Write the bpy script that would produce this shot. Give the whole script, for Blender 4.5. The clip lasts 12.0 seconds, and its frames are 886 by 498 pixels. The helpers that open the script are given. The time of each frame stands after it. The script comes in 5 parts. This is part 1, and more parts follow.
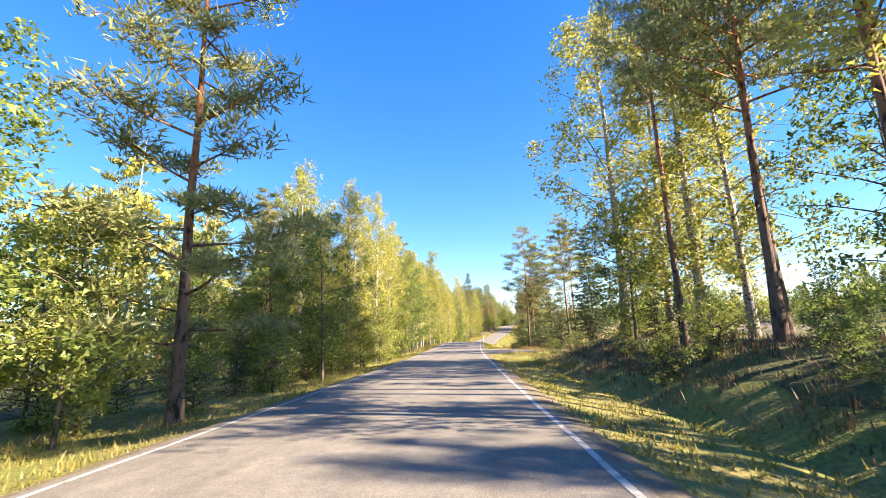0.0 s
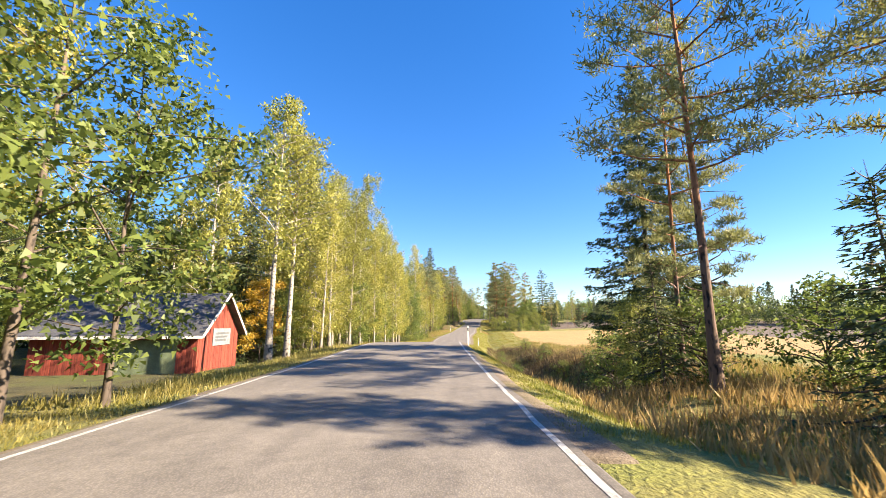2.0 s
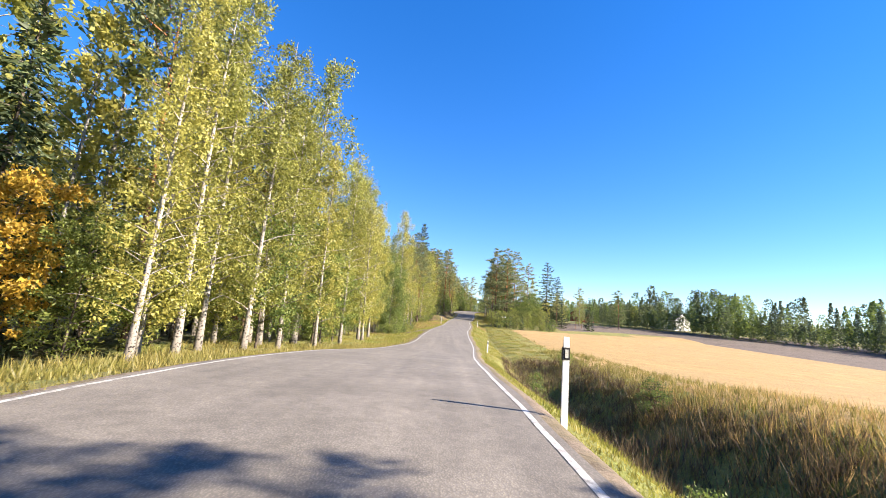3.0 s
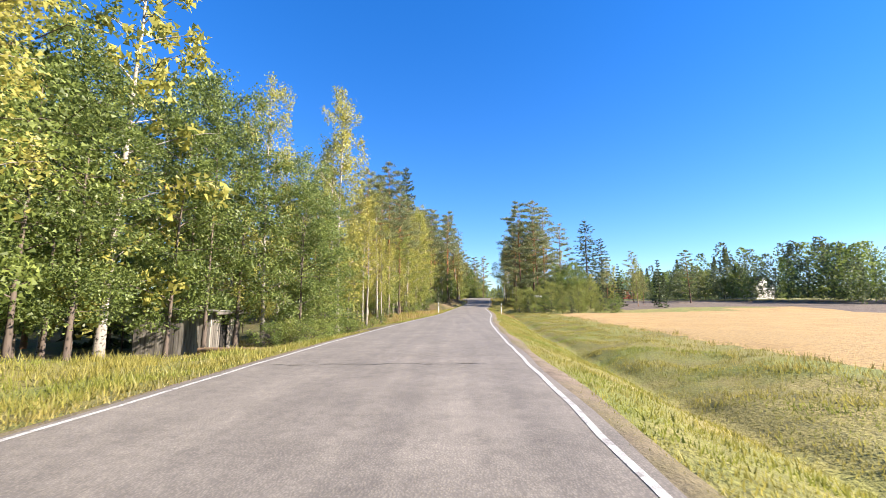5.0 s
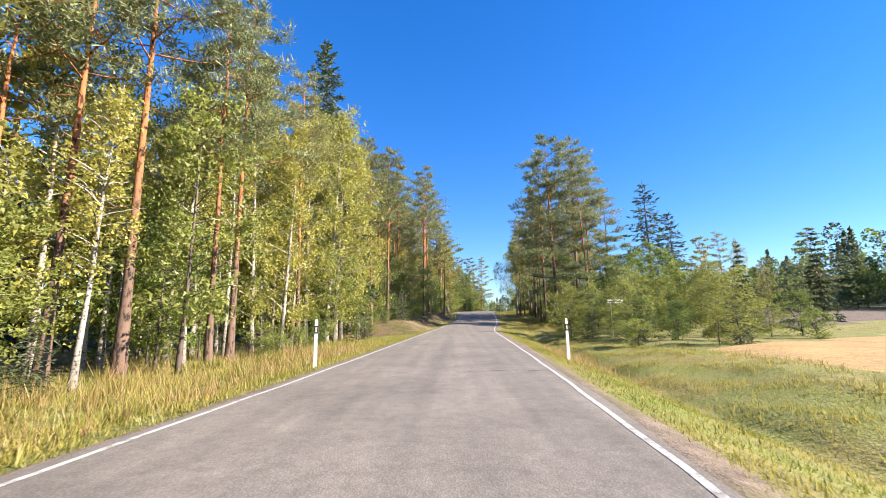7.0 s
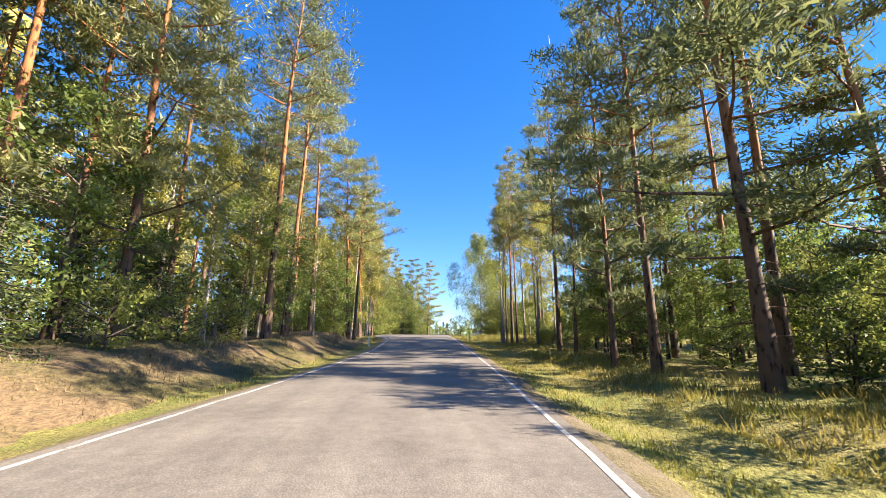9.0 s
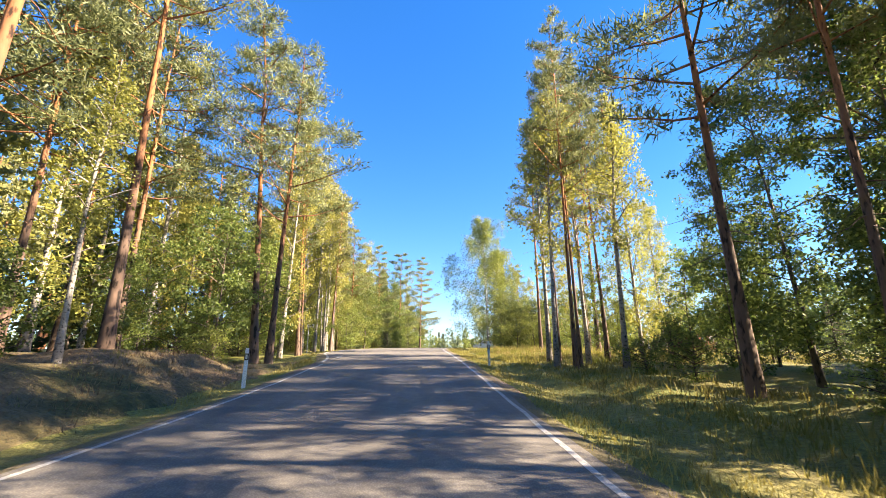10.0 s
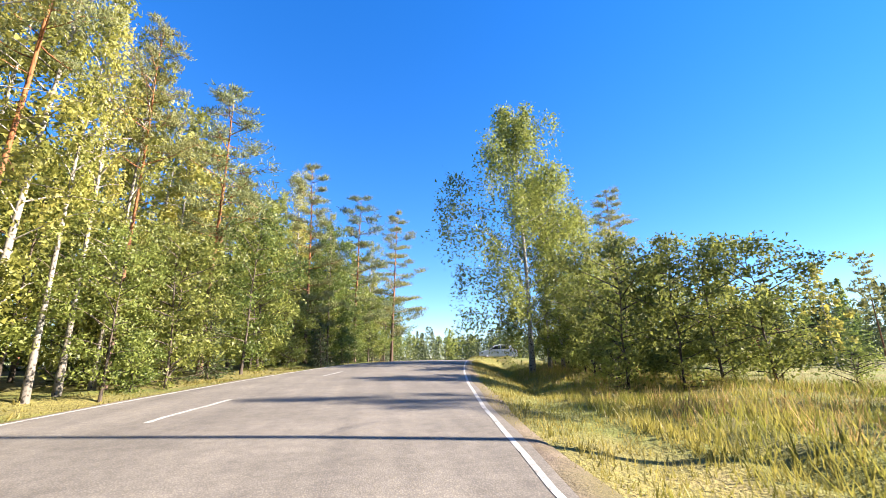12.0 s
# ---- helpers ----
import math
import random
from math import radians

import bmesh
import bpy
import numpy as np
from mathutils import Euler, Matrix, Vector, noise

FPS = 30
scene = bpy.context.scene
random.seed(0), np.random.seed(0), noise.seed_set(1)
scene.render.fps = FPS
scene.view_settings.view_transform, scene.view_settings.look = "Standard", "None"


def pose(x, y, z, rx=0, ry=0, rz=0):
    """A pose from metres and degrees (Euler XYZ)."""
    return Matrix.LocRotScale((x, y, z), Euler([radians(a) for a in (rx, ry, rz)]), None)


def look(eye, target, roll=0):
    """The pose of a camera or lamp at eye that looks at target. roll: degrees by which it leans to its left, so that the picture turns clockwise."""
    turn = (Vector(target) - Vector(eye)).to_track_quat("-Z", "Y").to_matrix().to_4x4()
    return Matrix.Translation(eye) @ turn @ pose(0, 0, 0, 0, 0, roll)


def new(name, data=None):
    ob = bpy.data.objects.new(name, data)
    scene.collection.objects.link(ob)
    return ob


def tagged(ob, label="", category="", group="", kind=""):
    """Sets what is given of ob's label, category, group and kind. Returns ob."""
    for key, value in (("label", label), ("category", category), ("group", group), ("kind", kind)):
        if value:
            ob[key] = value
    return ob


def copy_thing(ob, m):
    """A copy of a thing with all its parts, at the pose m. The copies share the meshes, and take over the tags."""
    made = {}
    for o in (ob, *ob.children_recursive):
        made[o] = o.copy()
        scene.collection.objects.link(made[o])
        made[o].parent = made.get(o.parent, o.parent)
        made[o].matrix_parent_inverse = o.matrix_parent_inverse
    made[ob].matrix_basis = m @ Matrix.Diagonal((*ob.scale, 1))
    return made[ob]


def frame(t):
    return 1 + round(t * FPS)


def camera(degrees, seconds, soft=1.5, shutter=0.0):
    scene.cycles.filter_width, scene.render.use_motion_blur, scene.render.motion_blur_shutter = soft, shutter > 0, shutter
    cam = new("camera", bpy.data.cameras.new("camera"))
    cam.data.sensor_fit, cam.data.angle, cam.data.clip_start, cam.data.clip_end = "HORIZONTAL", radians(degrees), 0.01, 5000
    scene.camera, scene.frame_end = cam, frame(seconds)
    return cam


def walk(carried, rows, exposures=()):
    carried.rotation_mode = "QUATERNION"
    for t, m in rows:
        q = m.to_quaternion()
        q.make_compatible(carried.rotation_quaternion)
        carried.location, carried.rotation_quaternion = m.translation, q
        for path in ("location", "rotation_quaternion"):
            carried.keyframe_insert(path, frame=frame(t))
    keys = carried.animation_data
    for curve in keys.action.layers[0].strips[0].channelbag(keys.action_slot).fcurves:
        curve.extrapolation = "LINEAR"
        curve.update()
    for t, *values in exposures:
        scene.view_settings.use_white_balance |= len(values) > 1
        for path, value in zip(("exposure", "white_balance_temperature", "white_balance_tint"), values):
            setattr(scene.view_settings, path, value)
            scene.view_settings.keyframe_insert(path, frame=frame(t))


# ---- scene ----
cam = camera(92.7, 12.0, soft=0.6, shutter=0.03)
PATH = [
    (0, (0.01, 0.00, 1.150), (-0.228, 1.949, 1.540), -2.21),
    (0.5, (-0.79, 9.64, 0.971), (-0.970, 11.600, 1.348), -1.90),
    (1, (-1.50, 19.29, 0.823), (-1.629, 21.248, 1.195), -0.69),
    (1.5, (-2.26, 29.07, 0.692), (-2.353, 31.033, 1.056), -0.34),
    (2, (-2.86, 38.69, 0.651), (-2.921, 40.655, 1.010), -0.21),
    (2.5, (-3.33, 48.04, 0.700), (-3.374, 50.007, 1.034), 2.27),
    (3, (-3.74, 57.29, 0.788), (-3.772, 59.262, 1.102), 4.69),
    (5, (-2.29, 93.22, -0.382), (-2.351, 95.195, -0.094), -0.11),
    (5.5, (-2.14, 102.60, -0.161), (-2.215, 104.578, 0.130), -2.56),
    (6, (-1.77, 111.93, -0.020), (-1.838, 113.899, 0.296), -3.65),
    (6.5, (-1.34, 121.22, 0.120), (-1.390, 123.194, 0.463), -2.87),
    (7, (-0.66, 130.57, 0.299), (-0.698, 132.536, 0.659), -1.03),
    (9, (1.29, 164.85, 1.071), (1.501, 166.782, 1.545), 0.31),
    (9.5, (2.33, 172.77, 1.481), (2.556, 174.693, 1.983), -0.36),
    (10, (3.10, 180.45, 1.889), (3.333, 182.364, 2.410), -0.42),
    (10.5, (3.84, 187.82, 2.308), (4.084, 189.732, 2.844), -1.37),
    (11, (4.26, 194.97, 2.960), (4.525, 196.875, 3.492), -1.13),
    (11.5, (4.83, 201.81, 3.458), (5.126, 203.718, 3.990), -1.30),
    (12, (5.44, 208.52, 3.805), (5.777, 210.420, 4.321), -0.72),
]
walk(cam, [(t, look(eye, target, roll)) for t, eye, target, roll in PATH],
     [(t, e, k, 15) for t, e, k in ((0, 2.50, 6800), (1, 2.30, 6800), (2, 2.15, 6750), (3, 2.00, 6100), (5.5, 1.95, 6000), (7, 1.95, 6050), (9, 2.25, 6400), (10, 2.50, 6800), (11, 2.50, 6750), (11.5, 2.30, 6650), (12, 2.20, 6100))])

# ---- light ----
SUN_EL, SUN_AZ = radians(30), radians(101)      # azimuth clockwise from +y: to the right of the road
world = bpy.data.worlds.new("world")
scene.world = world
world.use_nodes = True
wn = world.node_tree
sky = wn.nodes.new("ShaderNodeTexSky")
sky.sky_type, sky.sun_disc = "NISHITA", False
sky.sun_elevation, sky.sun_rotation = SUN_EL, SUN_AZ
sky.air_density, sky.dust_density, sky.ozone_density = 1.0, 0.0, 4.5
wn.nodes["Background"].inputs["Strength"].default_value = 0.09
vivid = wn.nodes.new("ShaderNodeHueSaturation")
vivid.inputs["Saturation"].default_value = 1.42
vivid.inputs["Hue"].default_value = 0.512
flat = wn.nodes.new("ShaderNodeGamma")
flat.inputs["Gamma"].default_value = 0.8
wn.links.new(sky.outputs[0], flat.inputs["Color"])
wn.links.new(flat.outputs[0], vivid.inputs["Color"])
wn.links.new(vivid.outputs[0], wn.nodes["Background"].inputs[0])
sun_data = bpy.data.lights.new("sun", "SUN")
sun_data.energy, sun_data.angle, sun_data.color = 5.0, radians(0.6), (1.0, 0.85, 0.63)
sun = new("sun", sun_data)
sun.matrix_world = look((0, 0, 60), (-math.sin(SUN_AZ) * math.cos(SUN_EL), -math.cos(SUN_AZ) * math.cos(SUN_EL), 60 - math.sin(SUN_EL)))


# ---- materials ----
def material(name):
    m = bpy.data.materials.new(name)
    m.use_nodes = True
    return m, m.node_tree.nodes, m.node_tree.links, m.node_tree.nodes["Principled BSDF"]


def noise_node(nodes, links, scale, detail=6.0, rough=0.6, coord="Object"):
    tc = nodes.new("ShaderNodeTexCoord")
    n = nodes.new("ShaderNodeTexNoise")
    n.inputs["Scale"].default_value, n.inputs["Detail"].default_value, n.inputs["Roughness"].default_value = scale, detail, rough
    links.new(tc.outputs[coord], n.inputs["Vector"])
    return n


def ramp(nodes, links, source, stops):
    r = nodes.new("ShaderNodeValToRGB")
    while len(r.color_ramp.elements) < len(stops):
        r.color_ramp.elements.new(0.5)
    for e, (at, colour) in zip(r.color_ramp.elements, stops):
        e.position, e.color = at, (*colour, 1)
    links.new(source, r.inputs[0])
    return r


def mixed(nodes, links, a, b, factor, mode="MIX"):
    m = nodes.new("ShaderNodeMix")
    m.data_type, m.blend_type = "RGBA", mode
    for value, slot in ((factor, 0), (a, 6), (b, 7)):
        if isinstance(value, (int, float)):
            m.inputs[slot].default_value = value
        elif isinstance(value, tuple):
            m.inputs[slot].default_value = (*value, 1)
        else:
            links.new(value, m.inputs[slot])
    return m.outputs[2]


def rough_surface(name, stops, scale, fine=40.0, roughness=0.9, bump=0.3, second=None, second_scale=0.2, depth=0.02, metallic=0.0):
    """A surface with colour variation at two scales and fine relief."""
    m, nodes, links, bsdf = material(name)
    n1 = noise_node(nodes, links, scale)
    n2 = noise_node(nodes, links, fine, 4.0)
    c = ramp(nodes, links, n1.outputs[0], stops).outputs[0]
    if second:
        n3 = noise_node(nodes, links, second_scale, 3.0)
        f = ramp(nodes, links, n3.outputs[0], [(0.42, (0, 0, 0)), (0.62, (1, 1, 1))]).outputs[0]
        c = mixed(nodes, links, c, second, f)
    grain = ramp(nodes, links, n2.outputs[0], [(0.3, (0.62, 0.62, 0.62)), (0.7, (1.25, 1.25, 1.25))]).outputs[0]
    c = mixed(nodes, links, c, grain, 1.0, "MULTIPLY")
    links.new(c, bsdf.inputs["Base Color"])
    bsdf.inputs["Roughness"].default_value, bsdf.inputs["Metallic"].default_value = roughness, metallic
    b = nodes.new("ShaderNodeBump")
    b.inputs["Strength"].default_value, b.inputs["Distance"].default_value = bump, depth
    links.new(n2.outputs[0], b.inputs["Height"])
    links.new(b.outputs[0], bsdf.inputs["Normal"])
    return m


def leaf_material(name, dark, light, through_share=0.35, warm=None, patch=None):
    """Foliage: colour varies from tree to tree and from leaf to leaf; light also comes through."""
    m, nodes, links, bsdf = material(name)
    nodes.remove(bsdf)
    info, geo = nodes.new("ShaderNodeObjectInfo"), nodes.new("ShaderNodeNewGeometry")
    c = mixed(nodes, links, dark, light, geo.outputs["Random Per Island"])
    if warm:
        f = ramp(nodes, links, info.outputs["Random"], [(0.35, (0, 0, 0)), (1.0, (0.8, 0.8, 0.8))]).outputs[0]
        c = mixed(nodes, links, c, warm, f)
    if patch:
        f = ramp(nodes, links, noise_node(nodes, links, 0.45, 5.0, 0.65).outputs[0], [(0.48, (0, 0, 0)), (0.62, (0.85, 0.85, 0.85))]).outputs[0]
        c = mixed(nodes, links, c, patch, f)
    v = ramp(nodes, links, info.outputs["Random"], [(0.0, (0.8, 0.8, 0.8)), (0.5, (1.15, 1.15, 1.15)), (1.0, (0.92, 0.92, 0.92))]).outputs[0]
    c = mixed(nodes, links, c, v, 1.0, "MULTIPLY")
    d, t, g = nodes.new("ShaderNodeBsdfDiffuse"), nodes.new("ShaderNodeBsdfTranslucent"), nodes.new("ShaderNodeBsdfGlossy")
    g.inputs["Roughness"].default_value = 0.5
    g.inputs["Color"].default_value = (0.5, 0.5, 0.5, 1)
    m1, m2 = nodes.new("ShaderNodeMixShader"), nodes.new("ShaderNodeMixShader")
    m1.inputs[0].default_value, m2.inputs[0].default_value = through_share, 0.04
    links.new(c, d.inputs[0]), links.new(c, t.inputs[0])
    links.new(d.outputs[0], m1.inputs[1]), links.new(t.outputs[0], m1.inputs[2])
    links.new(m1.outputs[0], m2.inputs[1]), links.new(g.outputs[0], m2.inputs[2])
    links.new(m2.outputs[0], nodes["Material Output"].inputs[0])
    return m


def plain(name, colour, roughness=0.6, metallic=0.0, wear=0.15, scale=3.0):
    lo, hi = tuple(v * (1 - wear) for v in colour), tuple(min(1, v * (1 + wear)) for v in colour)
    return rough_surface(name, [(0.3, lo), (0.7, hi)], scale, 60.0, roughness, 0.1, metallic=metallic, depth=0.004)


def bark_material(name, low, high, start, end, streak):
    """Bark whose colour changes with height on the stem."""
    m, nodes, links, bsdf = material(name)
    tc, sep = nodes.new("ShaderNodeTexCoord"), nodes.new("ShaderNodeSeparateXYZ")
    links.new(tc.outputs["Object"], sep.inputs[0])
    r = nodes.new("ShaderNodeMapRange")
    r.inputs[1].default_value, r.inputs[2].default_value = start, end
    links.new(sep.outputs[2], r.inputs[0])
    c = mixed(nodes, links, low, high, r.outputs[0])
    mp = nodes.new("ShaderNodeMapping")
    mp.inputs["Scale"].default_value = (6, 6, streak)
    links.new(tc.outputs["Object"], mp.inputs[0])
    n = nodes.new("ShaderNodeTexNoise")
    n.inputs["Scale"].default_value, n.inputs["Detail"].default_value = 1.6, 5
    links.new(mp.outputs[0], n.inputs["Vector"])
    s = ramp(nodes, links, n.outputs[0], [(0.36, (0.12, 0.11, 0.1)), (0.47, (0.95, 0.95, 0.95)), (0.7, (1.15, 1.15, 1.15))]).outputs[0]
    links.new(mixed(nodes, links, c, s, 1.0, "MULTIPLY"), bsdf.inputs["Base Color"])
    bsdf.inputs["Roughness"].default_value = 0.9
    b = nodes.new("ShaderNodeBump")
    b.inputs["Strength"].default_value, b.inputs["Distance"].default_value = 0.5, 0.03
    links.new(n.outputs[0], b.inputs["Height"])
    links.new(b.outputs[0], bsdf.inputs["Normal"])
    return m


def asphalt_material():
    """Worn asphalt: pale aggregate in grey binder, mottled patches and faint streaks along the wheel tracks."""
    m, nodes, links, bsdf = material("asphalt")
    c = ramp(nodes, links, noise_node(nodes, links, 0.8, 5.0).outputs[0], [(0.3, (0.144, 0.131, 0.114)), (0.7, (0.21, 0.191, 0.166))]).outputs[0]
    tc, mp = nodes.new("ShaderNodeTexCoord"), nodes.new("ShaderNodeMapping")
    mp.inputs["Scale"].default_value = (2.6, 0.09, 1)
    links.new(tc.outputs["Object"], mp.inputs[0])
    streak = nodes.new("ShaderNodeTexNoise")
    streak.inputs["Scale"].default_value, streak.inputs["Detail"].default_value = 1.0, 5
    links.new(mp.outputs[0], streak.inputs["Vector"])
    for source, stops in ((streak.outputs[0], [(0.3, (0.84, 0.84, 0.85)), (0.7, (1.14, 1.14, 1.13))]),
                          (noise_node(nodes, links, 5.5, 6.0, 0.75).outputs[0], [(0.32, (0.8, 0.8, 0.8)), (0.68, (1.18, 1.18, 1.17))])):
        c = mixed(nodes, links, c, ramp(nodes, links, source, stops).outputs[0], 1.0, "MULTIPLY")
    stone = nodes.new("ShaderNodeTexVoronoi")
    stone.inputs["Scale"].default_value = 55.0
    links.new(tc.outputs["Object"], stone.inputs["Vector"])
    grit = ramp(nodes, links, stone.outputs["Distance"], [(0.12, (1.3, 1.28, 1.24)), (0.3, (1.0, 1.0, 1.0)), (0.6, (0.74, 0.74, 0.76))]).outputs[0]
    links.new(mixed(nodes, links, c, grit, 1.0, "MULTIPLY"), bsdf.inputs["Base Color"])
    bsdf.inputs["Roughness"].default_value = 0.86
    b = nodes.new("ShaderNodeBump")
    b.inputs["Strength"].default_value, b.inputs["Distance"].default_value, b.invert = 0.25, 0.006, True
    links.new(stone.outputs["Distance"], b.inputs["Height"])
    links.new(b.outputs[0], bsdf.inputs["Normal"])
    return m


ASPHALT = asphalt_material()
GRAVEL = rough_surface("gravel", [(0.3, (0.102, 0.0768, 0.0544)), (0.7, (0.218, 0.173, 0.128))], 3.0, 30.0, 0.95, 0.7, (0.128, 0.109, 0.0448), 0.4, 0.03)
PAINT = rough_surface("road_paint", [(0.32, (0.179, 0.17, 0.16)), (0.52, (0.435, 0.435, 0.422))], 9.0, 50.0, 0.7, 0.2)
GRASS_GROUND = rough_surface("grass_ground", [(0.3, (0.13, 0.12, 0.03)), (0.55, (0.215, 0.19, 0.05)), (0.75, (0.27, 0.22, 0.08))], 0.9, 14.0, 0.95, 0.9, (0.15, 0.17, 0.03), 0.35, 0.08)
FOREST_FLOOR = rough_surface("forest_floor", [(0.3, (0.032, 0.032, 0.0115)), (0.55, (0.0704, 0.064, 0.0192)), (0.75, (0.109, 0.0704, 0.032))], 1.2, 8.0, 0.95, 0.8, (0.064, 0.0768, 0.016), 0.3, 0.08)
FIELD = rough_surface("stubble", [(0.3, (0.269, 0.173, 0.0576)), (0.7, (0.397, 0.269, 0.102))], 0.5, 7.0, 0.95, 0.8, (0.301, 0.205, 0.0768), 0.1, 0.08)
PLOUGHED = rough_surface("ploughed_soil", [(0.3, (0.0768, 0.0576, 0.0448)), (0.7, (0.141, 0.109, 0.0832))], 0.6, 7.0, 0.95, 0.8, None, 0.1, 0.1)
BLADE = leaf_material("grass_blade", (0.15, 0.135, 0.035), (0.4, 0.335, 0.1), 0.5, patch=(0.2, 0.2, 0.04))
BLADE_DRY = leaf_material("dry_grass_blade", (0.24, 0.16, 0.06), (0.45, 0.33, 0.14), 0.45)
BLADE_GREEN = leaf_material("green_grass_blade", (0.18, 0.17, 0.035), (0.42, 0.37, 0.09), 0.5, patch=(0.2, 0.24, 0.035))
REED = leaf_material("reed_blade", (0.072, 0.0504, 0.036), (0.245, 0.18, 0.0936), 0.3)
BIRCH_LEAF = leaf_material("birch_leaf", (0.155, 0.17, 0.036), (0.43, 0.43, 0.097), 0.5, (0.455, 0.415, 0.097))
GREEN_LEAF = leaf_material("green_leaf", (0.07, 0.11, 0.026), (0.245, 0.31, 0.072), 0.5, (0.29, 0.315, 0.07))
LUSH_LEAF = leaf_material("lush_leaf", (0.07, 0.105, 0.026), (0.25, 0.315, 0.078), 0.5)
HEDGE_LEAF = leaf_material("hedge_leaf", (0.105, 0.13, 0.03), (0.33, 0.355, 0.085), 0.5)
ORANGE_LEAF = leaf_material("orange_leaf", (0.36, 0.22, 0.025), (0.58, 0.41, 0.06), 0.45)
PINE_NEEDLE = leaf_material("pine_needle", (0.075, 0.098, 0.044), (0.26, 0.29, 0.12), 0.4, (0.3, 0.295, 0.105))
SPRUCE_NEEDLE = leaf_material("spruce_needle", (0.03, 0.045, 0.022), (0.12, 0.155, 0.06), 0.2)
FAR_NEEDLE = leaf_material("far_needle", (0.055, 0.075, 0.042), (0.17, 0.2, 0.085), 0.3)
BIRCH_BARK = bark_material("birch_bark", (0.173, 0.154, 0.134), (0.32, 0.294, 0.256), 0.0, 2.2, 7.0)
PINE_BARK = bark_material("pine_bark", (0.128, 0.0832, 0.0608), (0.32, 0.128, 0.048), 3.5, 8.0, 2.0)
GREY_BARK = bark_material("grey_bark", (0.0832, 0.064, 0.0512), (0.128, 0.102, 0.0768), 0.0, 6.0, 2.0)
def board_material(name, dark, light, streak=(0.55, 1.2)):
    """Weathered boards: each its own shade, with streaks down the grain."""
    m, nodes, links, bsdf = material(name)
    info, tc, mp = nodes.new("ShaderNodeObjectInfo"), nodes.new("ShaderNodeTexCoord"), nodes.new("ShaderNodeMapping")
    mp.inputs["Scale"].default_value = (9, 9, 0.7)
    links.new(tc.outputs["Object"], mp.inputs[0])
    shift = nodes.new("ShaderNodeVectorMath")
    shift.operation = "ADD"
    links.new(mp.outputs[0], shift.inputs[0])
    times = nodes.new("ShaderNodeMath")
    times.operation = "MULTIPLY"
    times.inputs[1].default_value = 37.0
    links.new(info.outputs["Random"], times.inputs[0])
    links.new(times.outputs[0], shift.inputs[1])
    n = nodes.new("ShaderNodeTexNoise")
    n.inputs["Scale"].default_value, n.inputs["Detail"].default_value = 1.5, 6
    links.new(shift.outputs[0], n.inputs["Vector"])
    c = mixed(nodes, links, dark, light, info.outputs["Random"])
    s = ramp(nodes, links, n.outputs[0], [(0.32, (streak[0],) * 3), (0.68, (streak[1],) * 3)]).outputs[0]
    links.new(mixed(nodes, links, c, s, 1.0, "MULTIPLY"), bsdf.inputs["Base Color"])
    bsdf.inputs["Roughness"].default_value = 0.9
    b = nodes.new("ShaderNodeBump")
    b.inputs["Strength"].default_value, b.inputs["Distance"].default_value = 0.4, 0.01
    links.new(n.outputs[0], b.inputs["Height"])
    links.new(b.outputs[0], bsdf.inputs["Normal"])
    return m


RED_BOARD = board_material("red_board", (0.15, 0.027, 0.017), (0.29, 0.06, 0.036))
GREY_BOARD = board_material("grey_board", (0.109, 0.0992, 0.0864), (0.269, 0.25, 0.218), (0.45, 1.25))
GREEN_BOARD = plain("green_board", (0.13, 0.17, 0.1), 0.85, wear=0.25)
WHITE_PAINT = plain("white_paint", (0.75, 0.74, 0.7), 0.6)
WHITE_PLASTIC = plain("white_plastic", (0.82, 0.82, 0.8), 0.45, wear=0.05)
BLACK_PLASTIC = plain("black_plastic", (0.02, 0.02, 0.022), 0.5)
REFLECTOR = plain("reflector", (0.6, 0.6, 0.55), 0.2)
ROOF_FELT = plain("roof_felt", (0.0768, 0.08, 0.0896), 0.8, wear=0.4, scale=1.2)
ROOF_TIN = plain("roof_tin", (0.32, 0.314, 0.294), 0.5, 0.3, wear=0.25)
SHEET_WHITE = plain("white_sheet", (0.2, 0.215, 0.235), 0.8, wear=0.3)
LOG_BARK = plain("log_bark", (0.192, 0.128, 0.0768), 0.9, wear=0.4)
LOG_END = plain("log_end", (0.352, 0.256, 0.154), 0.85, wear=0.2)
# near-black colour standing in for the shade inside an open doorway
INTERIOR_SHADE = plain("painted_interior_shade", (0.02, 0.018, 0.015), 0.9)
CAR_PAINT = plain("car_paint", (0.72, 0.73, 0.74), 0.25, wear=0.03)
GLASS_DARK = plain("car_glass", (0.03, 0.035, 0.04), 0.06, wear=0.0)
TYRE = plain("tyre_rubber", (0.02, 0.02, 0.02), 0.8)
RIM = plain("rim_metal", (0.5, 0.5, 0.5), 0.3, 0.9)
GALVANISED = plain("galvanised_steel", (0.45, 0.46, 0.46), 0.45, 0.7)
SIGN_TEXT = plain("sign_bars", (0.03, 0.05, 0.12), 0.6)


# ---- building helpers ----
def mesh_object(name, verts, faces, mat, parent=None, smooth=False, label=""):
    me = bpy.data.meshes.new(name)
    me.from_pydata(np.asarray(verts).tolist(), [], faces.tolist() if isinstance(faces, np.ndarray) else faces)
    for m in mat if isinstance(mat, (list, tuple)) else [mat]:
        me.materials.append(m)
    if smooth:
        me.polygons.foreach_set("use_smooth", np.ones(len(me.polygons), bool))
    me.update()
    ob = new(name, me)
    if parent:
        ob.parent = parent
    if label:
        ob["label"] = label
    return ob


